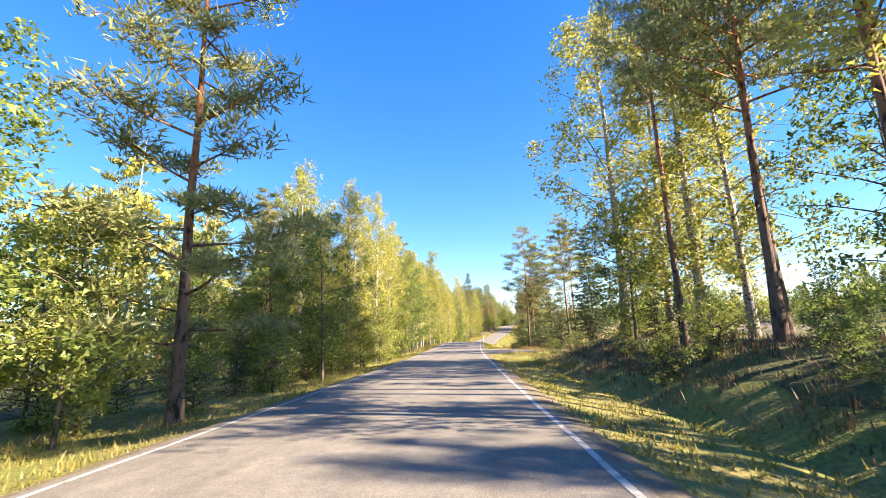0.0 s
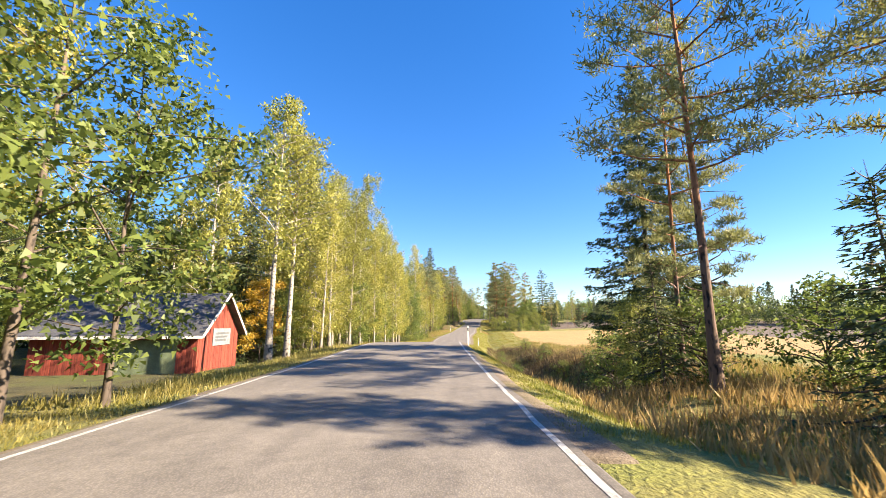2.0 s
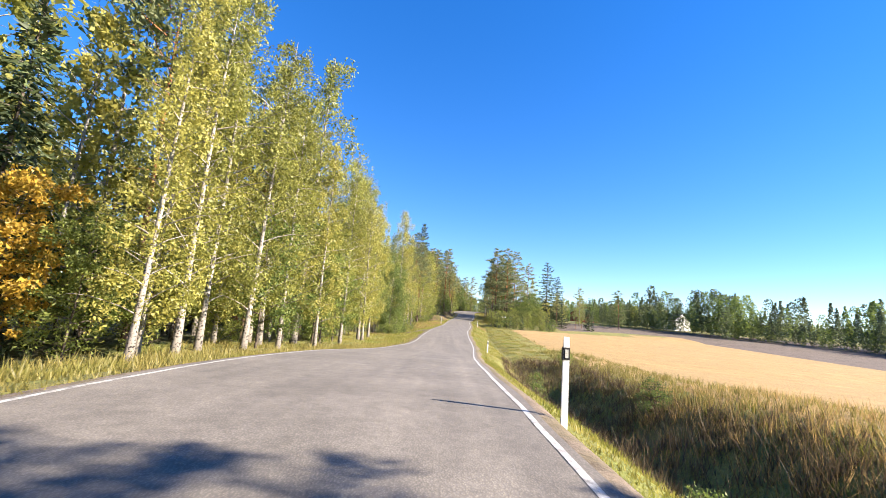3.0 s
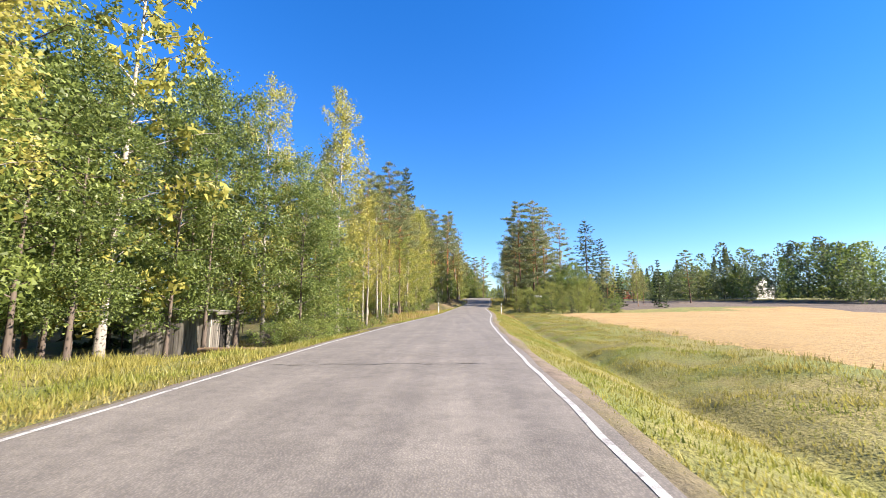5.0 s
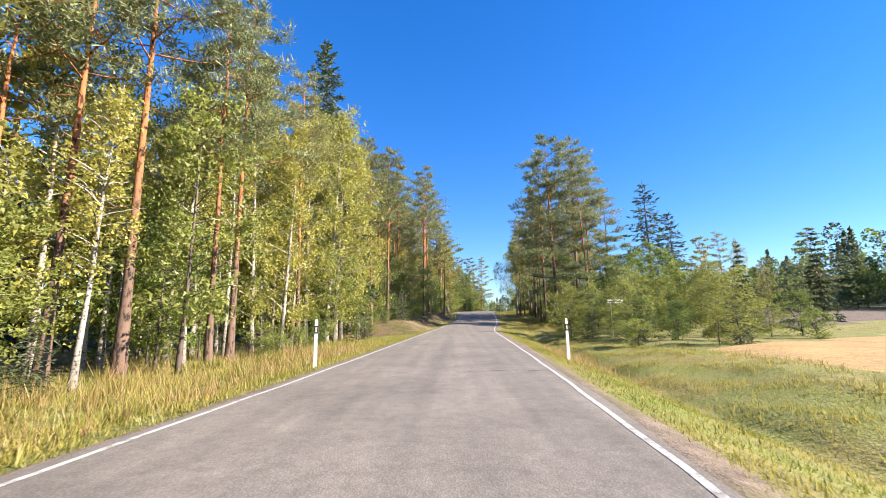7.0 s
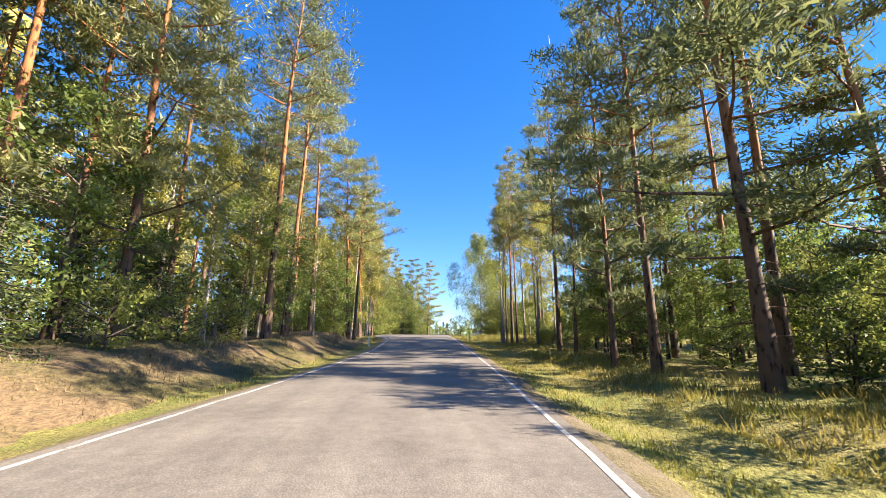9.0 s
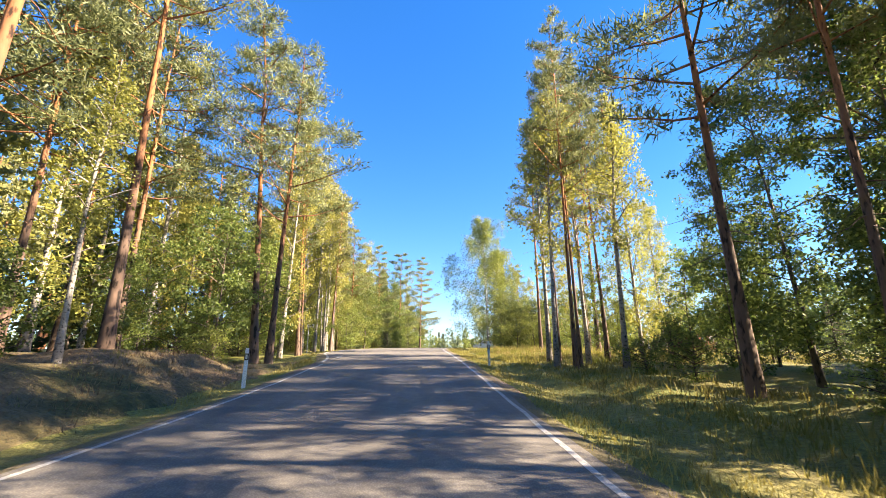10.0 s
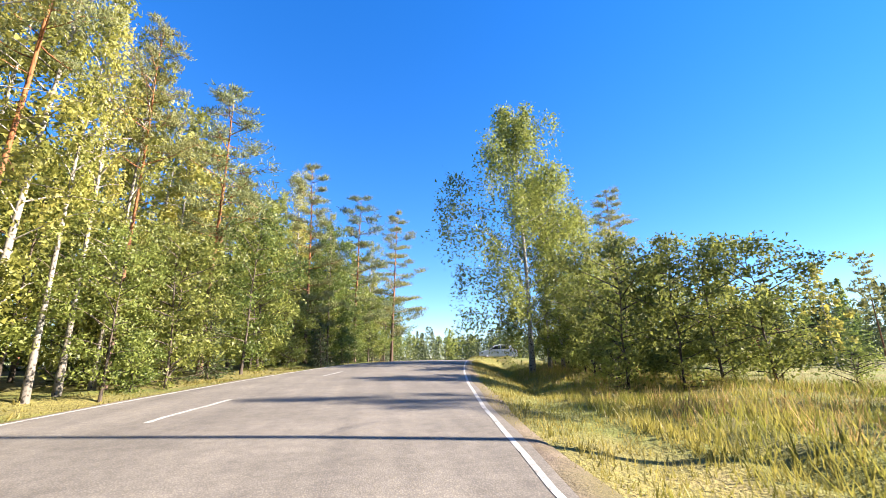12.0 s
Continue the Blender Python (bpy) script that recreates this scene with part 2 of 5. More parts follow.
def part(name, bm, mat, parent, label="", smooth=False):
    me = bpy.data.meshes.new(name)
    bmesh.ops.recalc_face_normals(bm, faces=bm.faces)
    bm.to_mesh(me)
    bm.free()
    me.materials.append(mat)
    if smooth:
        me.polygons.foreach_set("use_smooth", np.ones(len(me.polygons), bool))
    ob = new(name, me)
    ob.parent = parent
    if label:
        ob["label"] = label
    return ob


def box(bm, x0, y0, z0, x1, y1, z1, bevel=0.0):
    made = bmesh.ops.create_cube(bm, size=1.0)["verts"]
    for v in made:
        v.co = ((x0 + x1) / 2 + v.co.x * (x1 - x0), (y0 + y1) / 2 + v.co.y * (y1 - y0), (z0 + z1) / 2 + v.co.z * (z1 - z0))
    if bevel:
        edges = {e for v in made for e in v.link_edges}
        bmesh.ops.bevel(bm, geom=list(edges), offset=bevel, segments=2, affect="EDGES")
    return bm


def boxed(x0, y0, z0, x1, y1, z1, bevel=0.0):
    return box(bmesh.new(), x0, y0, z0, x1, y1, z1, bevel)


def tube(points, radii, sides, base):
    """Rings round a line of points: verts, faces that begin at index base."""
    pts, radii = np.asarray(points, float), np.asarray(radii, float)
    ways = np.gradient(pts, axis=0)
    ways /= np.linalg.norm(ways, axis=1, keepdims=True) + 1e-9
    ref = np.where(np.abs(ways[:, 2:3]) > 0.9, [[1.0, 0, 0]], [[0, 0, 1.0]])
    u = np.cross(ways, ref)
    u /= np.linalg.norm(u, axis=1, keepdims=True) + 1e-9
    v = np.cross(ways, u)
    a = np.arange(sides) * 2 * math.pi / sides
    verts = pts[:, None] + radii[:, None, None] * (np.cos(a)[None, :, None] * u[:, None] + np.sin(a)[None, :, None] * v[:, None])
    n = len(pts)
    i, j = np.meshgrid(np.arange(n - 1), np.arange(sides), indexing="ij")
    k = (j + 1) % sides
    faces = np.stack([i * sides + j, i * sides + k, (i + 1) * sides + k, (i + 1) * sides + j], -1).reshape(-1, 4) + base
    return verts.reshape(-1, 3), faces


def bits(rng, centres, size, narrow=0.6, flat=0.0, along=None):
    """Small triangles at the centres: leaves, tufts of needles."""
    n = len(centres)
    u = rng.normal(size=(n, 3))
    if along is not None:
        u = along + rng.normal(size=(n, 3)) * 0.45
    u[:, 2] *= 1 - flat
    u /= np.linalg.norm(u, axis=1, keepdims=True)
    w = rng.normal(size=(n, 3))
    w[:, 2] *= 1 - flat
    v = np.cross(u, np.cross(w, u))
    v /= np.linalg.norm(v, axis=1, keepdims=True) + 1e-9
    s = (size * rng.uniform(0.6, 1.4, n))[:, None]
    verts = np.stack([centres + u * s, centres - 0.6 * u * s + narrow * s * v, centres - 0.5 * u * s - narrow * s * v], 1).reshape(-1, 3)
    return verts, np.arange(3 * n).reshape(-1, 3)


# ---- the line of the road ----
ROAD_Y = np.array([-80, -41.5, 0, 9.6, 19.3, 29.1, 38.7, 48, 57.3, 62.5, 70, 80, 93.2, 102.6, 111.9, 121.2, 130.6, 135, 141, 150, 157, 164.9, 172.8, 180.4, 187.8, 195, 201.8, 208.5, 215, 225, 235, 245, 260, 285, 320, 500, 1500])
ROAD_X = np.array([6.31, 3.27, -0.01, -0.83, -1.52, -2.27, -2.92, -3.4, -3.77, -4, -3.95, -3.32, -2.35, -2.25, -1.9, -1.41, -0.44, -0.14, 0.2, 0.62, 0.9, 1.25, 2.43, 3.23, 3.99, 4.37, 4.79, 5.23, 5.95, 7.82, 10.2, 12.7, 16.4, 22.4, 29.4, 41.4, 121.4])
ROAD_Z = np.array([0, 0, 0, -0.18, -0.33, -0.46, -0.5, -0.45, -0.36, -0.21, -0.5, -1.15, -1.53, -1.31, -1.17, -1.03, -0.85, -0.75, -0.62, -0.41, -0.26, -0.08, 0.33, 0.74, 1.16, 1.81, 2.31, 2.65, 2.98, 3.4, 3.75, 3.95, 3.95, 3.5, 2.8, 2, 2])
_dense = np.arange(-80, 1500, 1.0)


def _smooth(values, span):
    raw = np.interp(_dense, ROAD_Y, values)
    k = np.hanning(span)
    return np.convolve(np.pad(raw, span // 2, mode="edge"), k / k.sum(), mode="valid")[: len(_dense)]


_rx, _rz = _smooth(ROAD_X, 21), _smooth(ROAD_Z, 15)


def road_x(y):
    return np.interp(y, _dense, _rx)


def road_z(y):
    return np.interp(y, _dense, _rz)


RIGHT_LINE, LEFT_LINE = 1.25, -3.66      # from the driving line
RIGHT_EDGE, LEFT_EDGE = 1.4, -3.8


def window(y, a, b, soft=4.0):
    return 0.25 * (1 + np.tanh((y - a) / soft * 2)) * (1 - np.tanh((y - b) / soft * 2))


def left_widening(y):
    """How far the paved edge steps out to the left at the widened stretch."""
    return 2.1 * window(y, 201.8, 240.4, 8)


def bell(lat, at, wide):
    return np.exp(-(((lat - at) / wide) ** 2))


def rise(lat, a, b):
    u = np.clip((lat - a) / (b - a), 0, 1)
    return u * u * (3 - 2 * u)


def relief(y, lat):
    """Height of the ground over the road's level, away from the carriageway."""
    y, lat = np.asarray(y, float), np.asarray(lat, float)
    right = np.interp(lat, [1.2, 1.5, 2.1, 3.6, 4.3, 5.1, 7.5, 20, 60, 140, 400], [-0.08, -0.04, -0.12, -0.62, -0.95, -0.68, -0.45, -0.5, -0.6, -0.2, 2.0])
    right += window(y, 21, 31.5, 3) * 0.5 * rise(lat, 2.0, 4.4)
    right += window(y, -31.1, 23.9) * (0.95 * rise(lat, 3.4, 8) + 0.3 * rise(lat, 2, 4))
    right += window(y, 29.1, 44.4, 3) * 0.55 * bell(lat, 4.4, 1.8)
    right += -1.9 * window(y, 53.6, 86.7, 5) * bell(lat, 5.9, 2.3)
    right += window(y, 163.2, 219.7) * (0.35 * rise(lat, 3, 6) + 0.5 * bell(lat, 4.1, 1.2))
    right += window(y, 246, 262, 3) * 0.95 * bell(lat, 4.8, 3)
    out = -lat - left_widening(y)
    left = np.interp(out, [3.5, 3.85, 4.4, 6, 9, 14, 30, 120, 400], [-0.08, -0.04, -0.1, -0.32, -0.42, -0.4, -0.3, 0.2, 3.0])
    left += window(y, 47.5, 72.2, 4) * (-1.15 * rise(out, 5, 13))
    left += window(y, 107.3, 135.7, 3.5) * (-1.1 * rise(out, 4.6, 10.5))
    left += window(y, 166.8, 194.9, 3) * (0.95 * rise(out, 4.6, 7.5))
    left += window(y, 194.9, 272, 3) * (0.25 * rise(out, 4.6, 7.5))
    under = np.where((lat < 1.2) & (out < 3.5), -0.08, 0)
    return np.where(lat >= 1.2, right, np.where(out >= 3.5, left, under))


def ground_z(y, lat):
    y, lat = np.asarray(y, float), np.asarray(lat, float)
    bumpy = np.clip((np.abs(lat + 1.2) - 3.2) / 3, 0, 1) * np.clip((15 - np.abs(lat)) / 6, 0, 1)
    wob = 0.05 * np.sin(1.7 * y + 2.1 * lat) + 0.05 * np.sin(0.83 * y - 1.3 * lat + 1) + 0.06 * np.sin(0.31 * y + 0.9 * lat)
    return road_z(y) + relief(y, lat) + bumpy * wob


def at(y, lat, dz=0.0):
    return Vector((float(road_x(y)) + lat, y, float(ground_z(y, lat)) + dz))


def sheet(name, ys, lats, z, mat, label, category):
    """A sheet over the plan: lats may be one row for all, or one row for each y."""
    ys = np.asarray(ys, float)
    L = np.broadcast_to(np.asarray(lats, float), (len(ys), np.shape(lats)[-1]))
    Y = np.repeat(ys[:, None], L.shape[1], 1)
    verts = np.stack([road_x(Y) + L, Y, z(Y, L)], -1).reshape(-1, 3)
    r, c = L.shape
    i, j = np.meshgrid(np.arange(r - 1), np.arange(c - 1), indexing="ij")
    k = i * c + j
    faces = np.stack([k, k + 1, k + c + 1, k + c], -1).reshape(-1, 4)
    return tagged(mesh_object(name, verts, faces, mat, smooth=True), label, category, kind="structure")


near_lats = np.concatenate([[-2400, -1200, -600, -300, -160, -90, -60], np.arange(-44, -16, 4), np.arange(-16, -6, 1.0), np.arange(-6, -3.4, 0.35), [-3.3, 1.0, 1.25], np.arange(1.45, 9, 0.4), np.arange(9, 18, 1.5), [20, 25, 32, 42, 56, 75, 100, 150, 300, 600, 1200, 2400]])
all_y = np.concatenate([np.arange(-80, 285, 1.25), np.arange(285, 420, 8.0), np.arange(420, 1500, 90.0)])
sheet("ground", all_y, near_lats, ground_z, GRASS_GROUND, "rough grassy ground with moss and dry tufts", "ground")

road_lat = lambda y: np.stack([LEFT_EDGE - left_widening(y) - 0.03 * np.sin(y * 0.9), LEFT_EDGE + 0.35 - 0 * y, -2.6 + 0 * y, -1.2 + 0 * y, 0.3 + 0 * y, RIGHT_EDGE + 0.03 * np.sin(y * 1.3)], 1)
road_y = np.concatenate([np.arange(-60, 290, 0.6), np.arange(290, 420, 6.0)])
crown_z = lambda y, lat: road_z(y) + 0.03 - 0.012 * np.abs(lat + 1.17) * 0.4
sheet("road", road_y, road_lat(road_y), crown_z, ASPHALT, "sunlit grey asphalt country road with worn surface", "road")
side_y = np.arange(30.5, 44.0, 0.4)
sheet("side_road", side_y, np.stack([RIGHT_EDGE - 0.1 + 0 * side_y] + [RIGHT_EDGE + k + 0.0 * side_y for k in (1, 2, 3.2, 4.6, 6.5, 9, 13)], 1),
      lambda y, lat: np.where(np.abs(y - 37.0) < 2.3 + 4.2 * np.exp(-(lat - 1.3) / 1.6), np.maximum(road_z(y) + 0.02 - 0.03 * np.clip(lat - 1.4, 0, 8), ground_z(y, lat) + 0.03), ground_z(y, lat) - 0.25),
      ASPHALT, "asphalt side road meeting the main road", "road")
def shoulder_z(y, lat):
    out = np.where(lat > 0, lat - RIGHT_EDGE, LEFT_EDGE - left_widening(y) - lat)
    t = rise(out, 0.08, 0.36)
    return (1 - t) * (road_z(y) + 0.008 - 0.1 * np.maximum(0, -out)) + t * (ground_z(y, lat) + 0.012) - np.where((lat > 0) & (np.abs(y - 37) < 5.2), 0.25, 0)


for side, name in ((1, "shoulder_right"), (-1, "shoulder_left")):
    e = (lambda y: RIGHT_EDGE + 0 * y) if side > 0 else (lambda y: LEFT_EDGE - left_widening(y))
    sheet(name, road_y, np.stack([e(road_y) + side * k for k in (-0.06, 0.08, 0.2, 0.34)], 1) + 0.08 * np.sin(road_y * 0.9)[:, None] * np.array([0, 0, 0.5, 1]),
          shoulder_z, GRAVEL, "narrow gravel road shoulder with dry grass", "shoulder")


def line_strip(name, y0, y1, lat, width, step=1.0):
    ys = np.arange(y0, y1 + 0.01, step)
    edge = 0.012 * np.sin(ys * 3.1) + 0.01 * np.sin(ys * 7.7)
    sheet(name, ys, np.stack([lat - width / 2 + edge, lat + width / 2 + edge], 1), lambda y, l: crown_z(y, l) + 0.004, PAINT, "worn white painted road edge line", "road marking")


line_strip("trim_line_right", -60, 300, RIGHT_LINE, 0.072)
line_strip("trim_line_left", -60, 196.9, LEFT_LINE, 0.07)
for k in range(6):
    line_strip("trim_line_dash", 198.2 + 8.7 * k, 200.7 + 8.7 * k, LEFT_LINE - 0.14, 0.1, 0.25)
outer_y = np.arange(196.9, 262, 0.6)
sheet("trim_line_outer", outer_y, np.stack([LEFT_LINE - left_widening(outer_y) - k for k in (0.0, 0.1)], 1),
      lambda y, l: crown_z(y, l) + 0.004, PAINT, "worn white painted road edge line", "road marking")

pull_y = np.arange(110.0, 121.0, 0.5)
sheet("pull_in", pull_y, [-9.0, -8.0, -7.0, -6.0, -5.2, -4.5, -3.95], lambda y, lat: ground_z(y, lat) + np.where(np.abs(y - 115.2 + 0.25 * lat + 1) < 2.0 + 2.2 * np.exp((lat + 3.9) / 1.2) + 0.3 * np.sin(3 * lat), 0.06, -0.2), GRAVEL, "gravel pull-in leading off the road", "track")
TAR = plain("tar_seam", (0.05, 0.046, 0.044), 0.8)


def seam(y, lat0, lat1, slant):
    """A crack across the carriageway, 3 cm wide and uneven."""
    lats = np.arange(lat0, lat1, 0.12)
    wander = 0.05 * np.sin(lats * 5.3 + y) + 0.03 * np.sin(lats * 13.1) + slant * lats
    half = 0.012 + 0.006 * np.sin(lats * 7.7)
    verts = np.concatenate([np.column_stack([road_x(y + wander + k) + lats, y + wander + k, crown_z(y + wander + k, lats) + 0.005]) for k in (-half, half)])
    n = len(lats)
    faces = [(i, i + 1, n + i + 1, n + i) for i in range(n - 1)]
    tagged(mesh_object("trim_seam", verts, faces, TAR), "dark crack across the asphalt road", "road crack", kind="structure")


for _y, _a, _b, _s in ((24.5, -3.7, 1.4, 0.04), (52.0, -1.2, 1.4, 0.1), (66.5, -1.6, 1.35, -0.12), (101.0, -3.7, 0.6, 0.05), (139.6, -0.6, 1.4, 0.03), (152.0, -3.7, 1.3, -0.04), (183.0, -2.8, 1.4, 0.06)):
    seam(_y, _a, _b, _s)

sheet("field", np.arange(50, 176, 1.0), np.concatenate([np.arange(9.0, 20, 1.5), [22, 28, 36, 46, 58]]),
      lambda y, lat: ground_z(y, lat) + np.where((y > 58 + 0.5 * np.maximum(0, 20 - lat)) & (y < 150 + 0.5 * (lat - 9) + 0.8 * np.sin(lat)) & (lat > 9.75 + 0.6 * np.sin(y * 0.4)), 0.06, -0.09), FIELD, "harvested golden stubble field beside the road", "field")
sheet("field_far", np.arange(60, 200, 3.0), [24, 30, 38, 48, 58.9, 66, 80, 100, 125], lambda y, lat: ground_z(y, lat) + np.where((lat > 58.5) | (y > 157 + 0.5 * (lat - 9)), 0.06, -0.09), PLOUGHED, "bare brown ploughed field", "field")
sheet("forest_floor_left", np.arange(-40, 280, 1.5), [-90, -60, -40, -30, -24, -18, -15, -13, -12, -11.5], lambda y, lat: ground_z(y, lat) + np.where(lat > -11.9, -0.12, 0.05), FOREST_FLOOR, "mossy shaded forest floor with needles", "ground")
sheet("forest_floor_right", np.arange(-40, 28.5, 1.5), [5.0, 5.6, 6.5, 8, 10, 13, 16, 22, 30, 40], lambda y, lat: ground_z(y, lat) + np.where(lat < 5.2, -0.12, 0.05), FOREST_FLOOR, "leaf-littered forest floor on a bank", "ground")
MOSS = rough_surface("mossy_sand", [(0.3, (0.045, 0.045, 0.014)), (0.5, (0.09, 0.082, 0.022)), (0.7, (0.14, 0.11, 0.043))], 1.6, 10.0, 0.95, 0.9, (0.16, 0.11, 0.058), 0.33, 0.1)
sheet("moss_bank", np.arange(163.5, 200, 0.8), [-12, -11, -10, -9.2, -8.4, -7.6, -6.8, -6, -5.3, -4.6], lambda y, lat: ground_z(y, lat) + np.where(np.abs(y - 181.5) < 18, 0.03 + 0.16 * (np.sin(y * 2.3 + lat * 1.7) * np.sin(lat * 3.1 - y * 1.1)) ** 2 - 0.3 * rise(lat, -5.3, -4.6), -0.2), MOSS, "low bank of moss and bare sand along the forest edge", "bank")


# ---- trees ----
class Wood:
    """Collects tubes into one mesh."""

    def __init__(self):
        self.verts, self.faces, self.count = [], [], 0

    def add(self, points, radii, sides):
        v, f = tube(points, radii, sides, self.count)
        self.verts.append(v), self.faces.append(f)
        self.count += len(v)

    def object(self, name, mat, parent):
        return mesh_object(name, np.concatenate(self.verts), np.concatenate(self.faces), mat, parent, smooth=True)


def stem(rng, height, radius, bend, wood, sides=8, top=0.12):
    h = np.linspace(0, 1, 9)
    off = np.cumsum(rng.normal(0, bend, (9, 2)), 0) * h[:, None]
    pts = np.column_stack([off, h * height])
    pts[0, 2] -= 0.5
    flare = 1 + 0.5 * np.exp(-h * 22)
    wood.add(pts, radius * flare * (1 - (1 - top) * h**0.9), sides)
    return lambda z: np.array([np.interp(z, pts[:, 2], pts[:, 0]), np.interp(z, pts[:, 2], pts[:, 1]), z])


def start_tree(name, label, category, group):
    return tagged(new(name), label, category, group)


def limbs(rng, wood, spine, heights, lengths, lift, radius, sag=0.0, sides=3, solid=True):
    """Limbs out of the stem; returns their lines as arrays of 5 points."""
    lines, turn = [], rng.uniform(0, 6.28)
    for z, length in zip(heights, lengths):
        turn += 2.4 + rng.normal(0, 0.35)
        way = np.array([math.cos(turn), math.sin(turn), 0])
        s = np.linspace(0, 1, 5)[:, None]
        up = lift + rng.normal(0, 0.12)
        line = spine(z) + way * length * s + np.array([0, 0, 1.0]) * length * (up * s - sag * s**2) + rng.normal(0, 0.06, (5, 3)) * length * 0.4 * s
        if solid:
            wood.add(line, radius * (0.35 + 0.65 * length / max(lengths)) * np.linspace(1, 0.2, 5), sides)
        lines.append(line)
    return np.array(lines)


def along_lines(rng, lines, count, first=0.25):
    k = rng.integers(0, len(lines), count)
    s = (first + (1 - first) * rng.random(count) ** 0.8) * 3.999
    i, f = s.astype(int), (s % 1)[:, None]
    return lines[k, i] * (1 - f) + lines[k, i + 1] * f, k


def hanging_twigs(rng, lines, twigs, count, droop, scatter):
    """Leaf places along twigs that hang from the limbs."""
    start, _ = along_lines(rng, lines, twigs, 0.12)
    start = start + rng.normal(0, 0.16, (twigs, 3))
    drop = droop * rng.uniform(0.25, 1.0, twigs)
    sway = rng.normal(0, 0.18, (twigs, 2)) * drop[:, None]
    k = rng.integers(0, twigs, count)
    u = rng.random(count)
    p = start[k] + rng.normal(0, scatter, (count, 3))
    p[:, :2] += sway[k] * u[:, None]
    p[:, 2] -= drop[k] * u
    return p


def clumps(rng, lines, number, count, radius, flat):
    """Leaf places in leafy clumps round points of the limbs, thickest towards the outside of each."""
    centre, _ = along_lines(rng, lines, number, 0.25)
    centre = centre + rng.normal(0, 0.22, (number, 3)) * (0.5 + radius)
    size = radius * rng.uniform(0.55, 1.25, number)
    k = rng.integers(0, number, count)
    r = rng.normal(size=(count, 3))
    r *= (rng.random(count) ** 0.45 / np.linalg.norm(r, axis=1))[:, None] * size[k][:, None]
    r[:, 2] *= flat
    return centre[k] + r, r


def make_birch(seed, height, spread, count, size, leaf=BIRCH_LEAF, droop=1.3, low=0.12, name="birch_tree", label="tall birch tree with pale bark and yellowing leaves", girth=1.0):
    rng = np.random.default_rng(seed)
    root, wood = start_tree(name, label, "tree", "roadside birches"), Wood()
    spine = stem(rng, height, (0.0075 * height + 0.02) * girth, 0.06, wood)
    n = 38
    u = np.linspace(0, 1, n)
    env = spread * (0.35 + 0.75 * np.sin(math.pi * np.clip(0.14 + 0.84 * u, 0, 1)) ** 0.8) * (1 - 0.45 * u)
    lines = limbs(rng, wood, spine, height * (low + (0.97 - low) * u), env * rng.uniform(0.6, 1.2, n), 0.75, 0.045, 0.3, solid=count > 1100)
    wood.object("trunk", BIRCH_BARK, root)
    p = hanging_twigs(rng, lines, max(60, count // 26), count, droop, 0.09 + 0.012 * spread + 0.3 * size)
    v, f = bits(rng, p, size, 0.5)
    mesh_object("crown", v, f, leaf, root)
    return root


def make_pine(seed, height, spread, count, size, low=0.5, name="pine_tree", label="tall pine with orange bark and open crown", narrow=0.15):
    rng = np.random.default_rng(seed)
    root, wood = start_tree(name, label, "tree", "roadside pines"), Wood()
    spine = stem(rng, height, 0.0072 * height + 0.03, 0.06, wood)
    n = 32
    u = np.linspace(0, 1, n)
    env = spread * (1 - 0.72 * u**1.6) * rng.uniform(0.55, 1.2, n)
    lines = limbs(rng, wood, spine, height * (low + (0.985 - low) * u), env, 0.16, 0.05, -0.14, solid=count > 1100)
    dead = rng.uniform(0.35 * low, low, 12) * height
    limbs(rng, wood, spine, dead, rng.uniform(0.5, 1.7, 12), -0.08, 0.02, 0.12, 3, count > 1100)
    # sprays of needles on side twigs of the outer limbs
    pads = n * 7
    k = np.repeat(np.arange(n), 7)
    at_s = np.clip(rng.uniform(0.34, 1.08, pads), 0, 1) * 3.999
    i, f = at_s.astype(int), (at_s % 1)[:, None]
    base = lines[k, i] * (1 - f) + lines[k, i + 1] * f
    way = lines[k, 4] - lines[k, 0]
    length = np.linalg.norm(way, axis=1)[:, None]
    side = np.column_stack([-way[:, 1], way[:, 0], 0 * way[:, 0]]) / length
    centre = base + side * rng.normal(0, 0.2, (pads, 1)) * length + way * rng.uniform(0.02, 0.12, (pads, 1)) + rng.normal(0, 0.06, (pads, 3))
    centre[:, 2] += 0.1
    if count > 3500:
        for a, b in zip(base, centre):
            wood.add([a, (a + b) / 2 + (0, 0, -0.03), b], [0.012, 0.009, 0.004], 3)
    wood.object("trunk", PINE_BARK, root)
    big = (0.3 + 0.11 * length[:, 0]) * rng.uniform(0.7, 1.25, pads)
    j = rng.choice(pads, count, p=big**2 / (big**2).sum())
    r = rng.normal(size=(count, 3))
    r *= (rng.random(count) ** 0.5 / np.linalg.norm(r, axis=1))[:, None]
    p = centre[j] + r * big[j][:, None] * np.array([1.15, 1.15, 0.38])
    v, fc = bits(rng, p, size, narrow, 0.0, along=r * 0.9 + np.array([0, 0, 0.35]))
    mesh_object("crown", v, fc, PINE_NEEDLE, root)
    return root


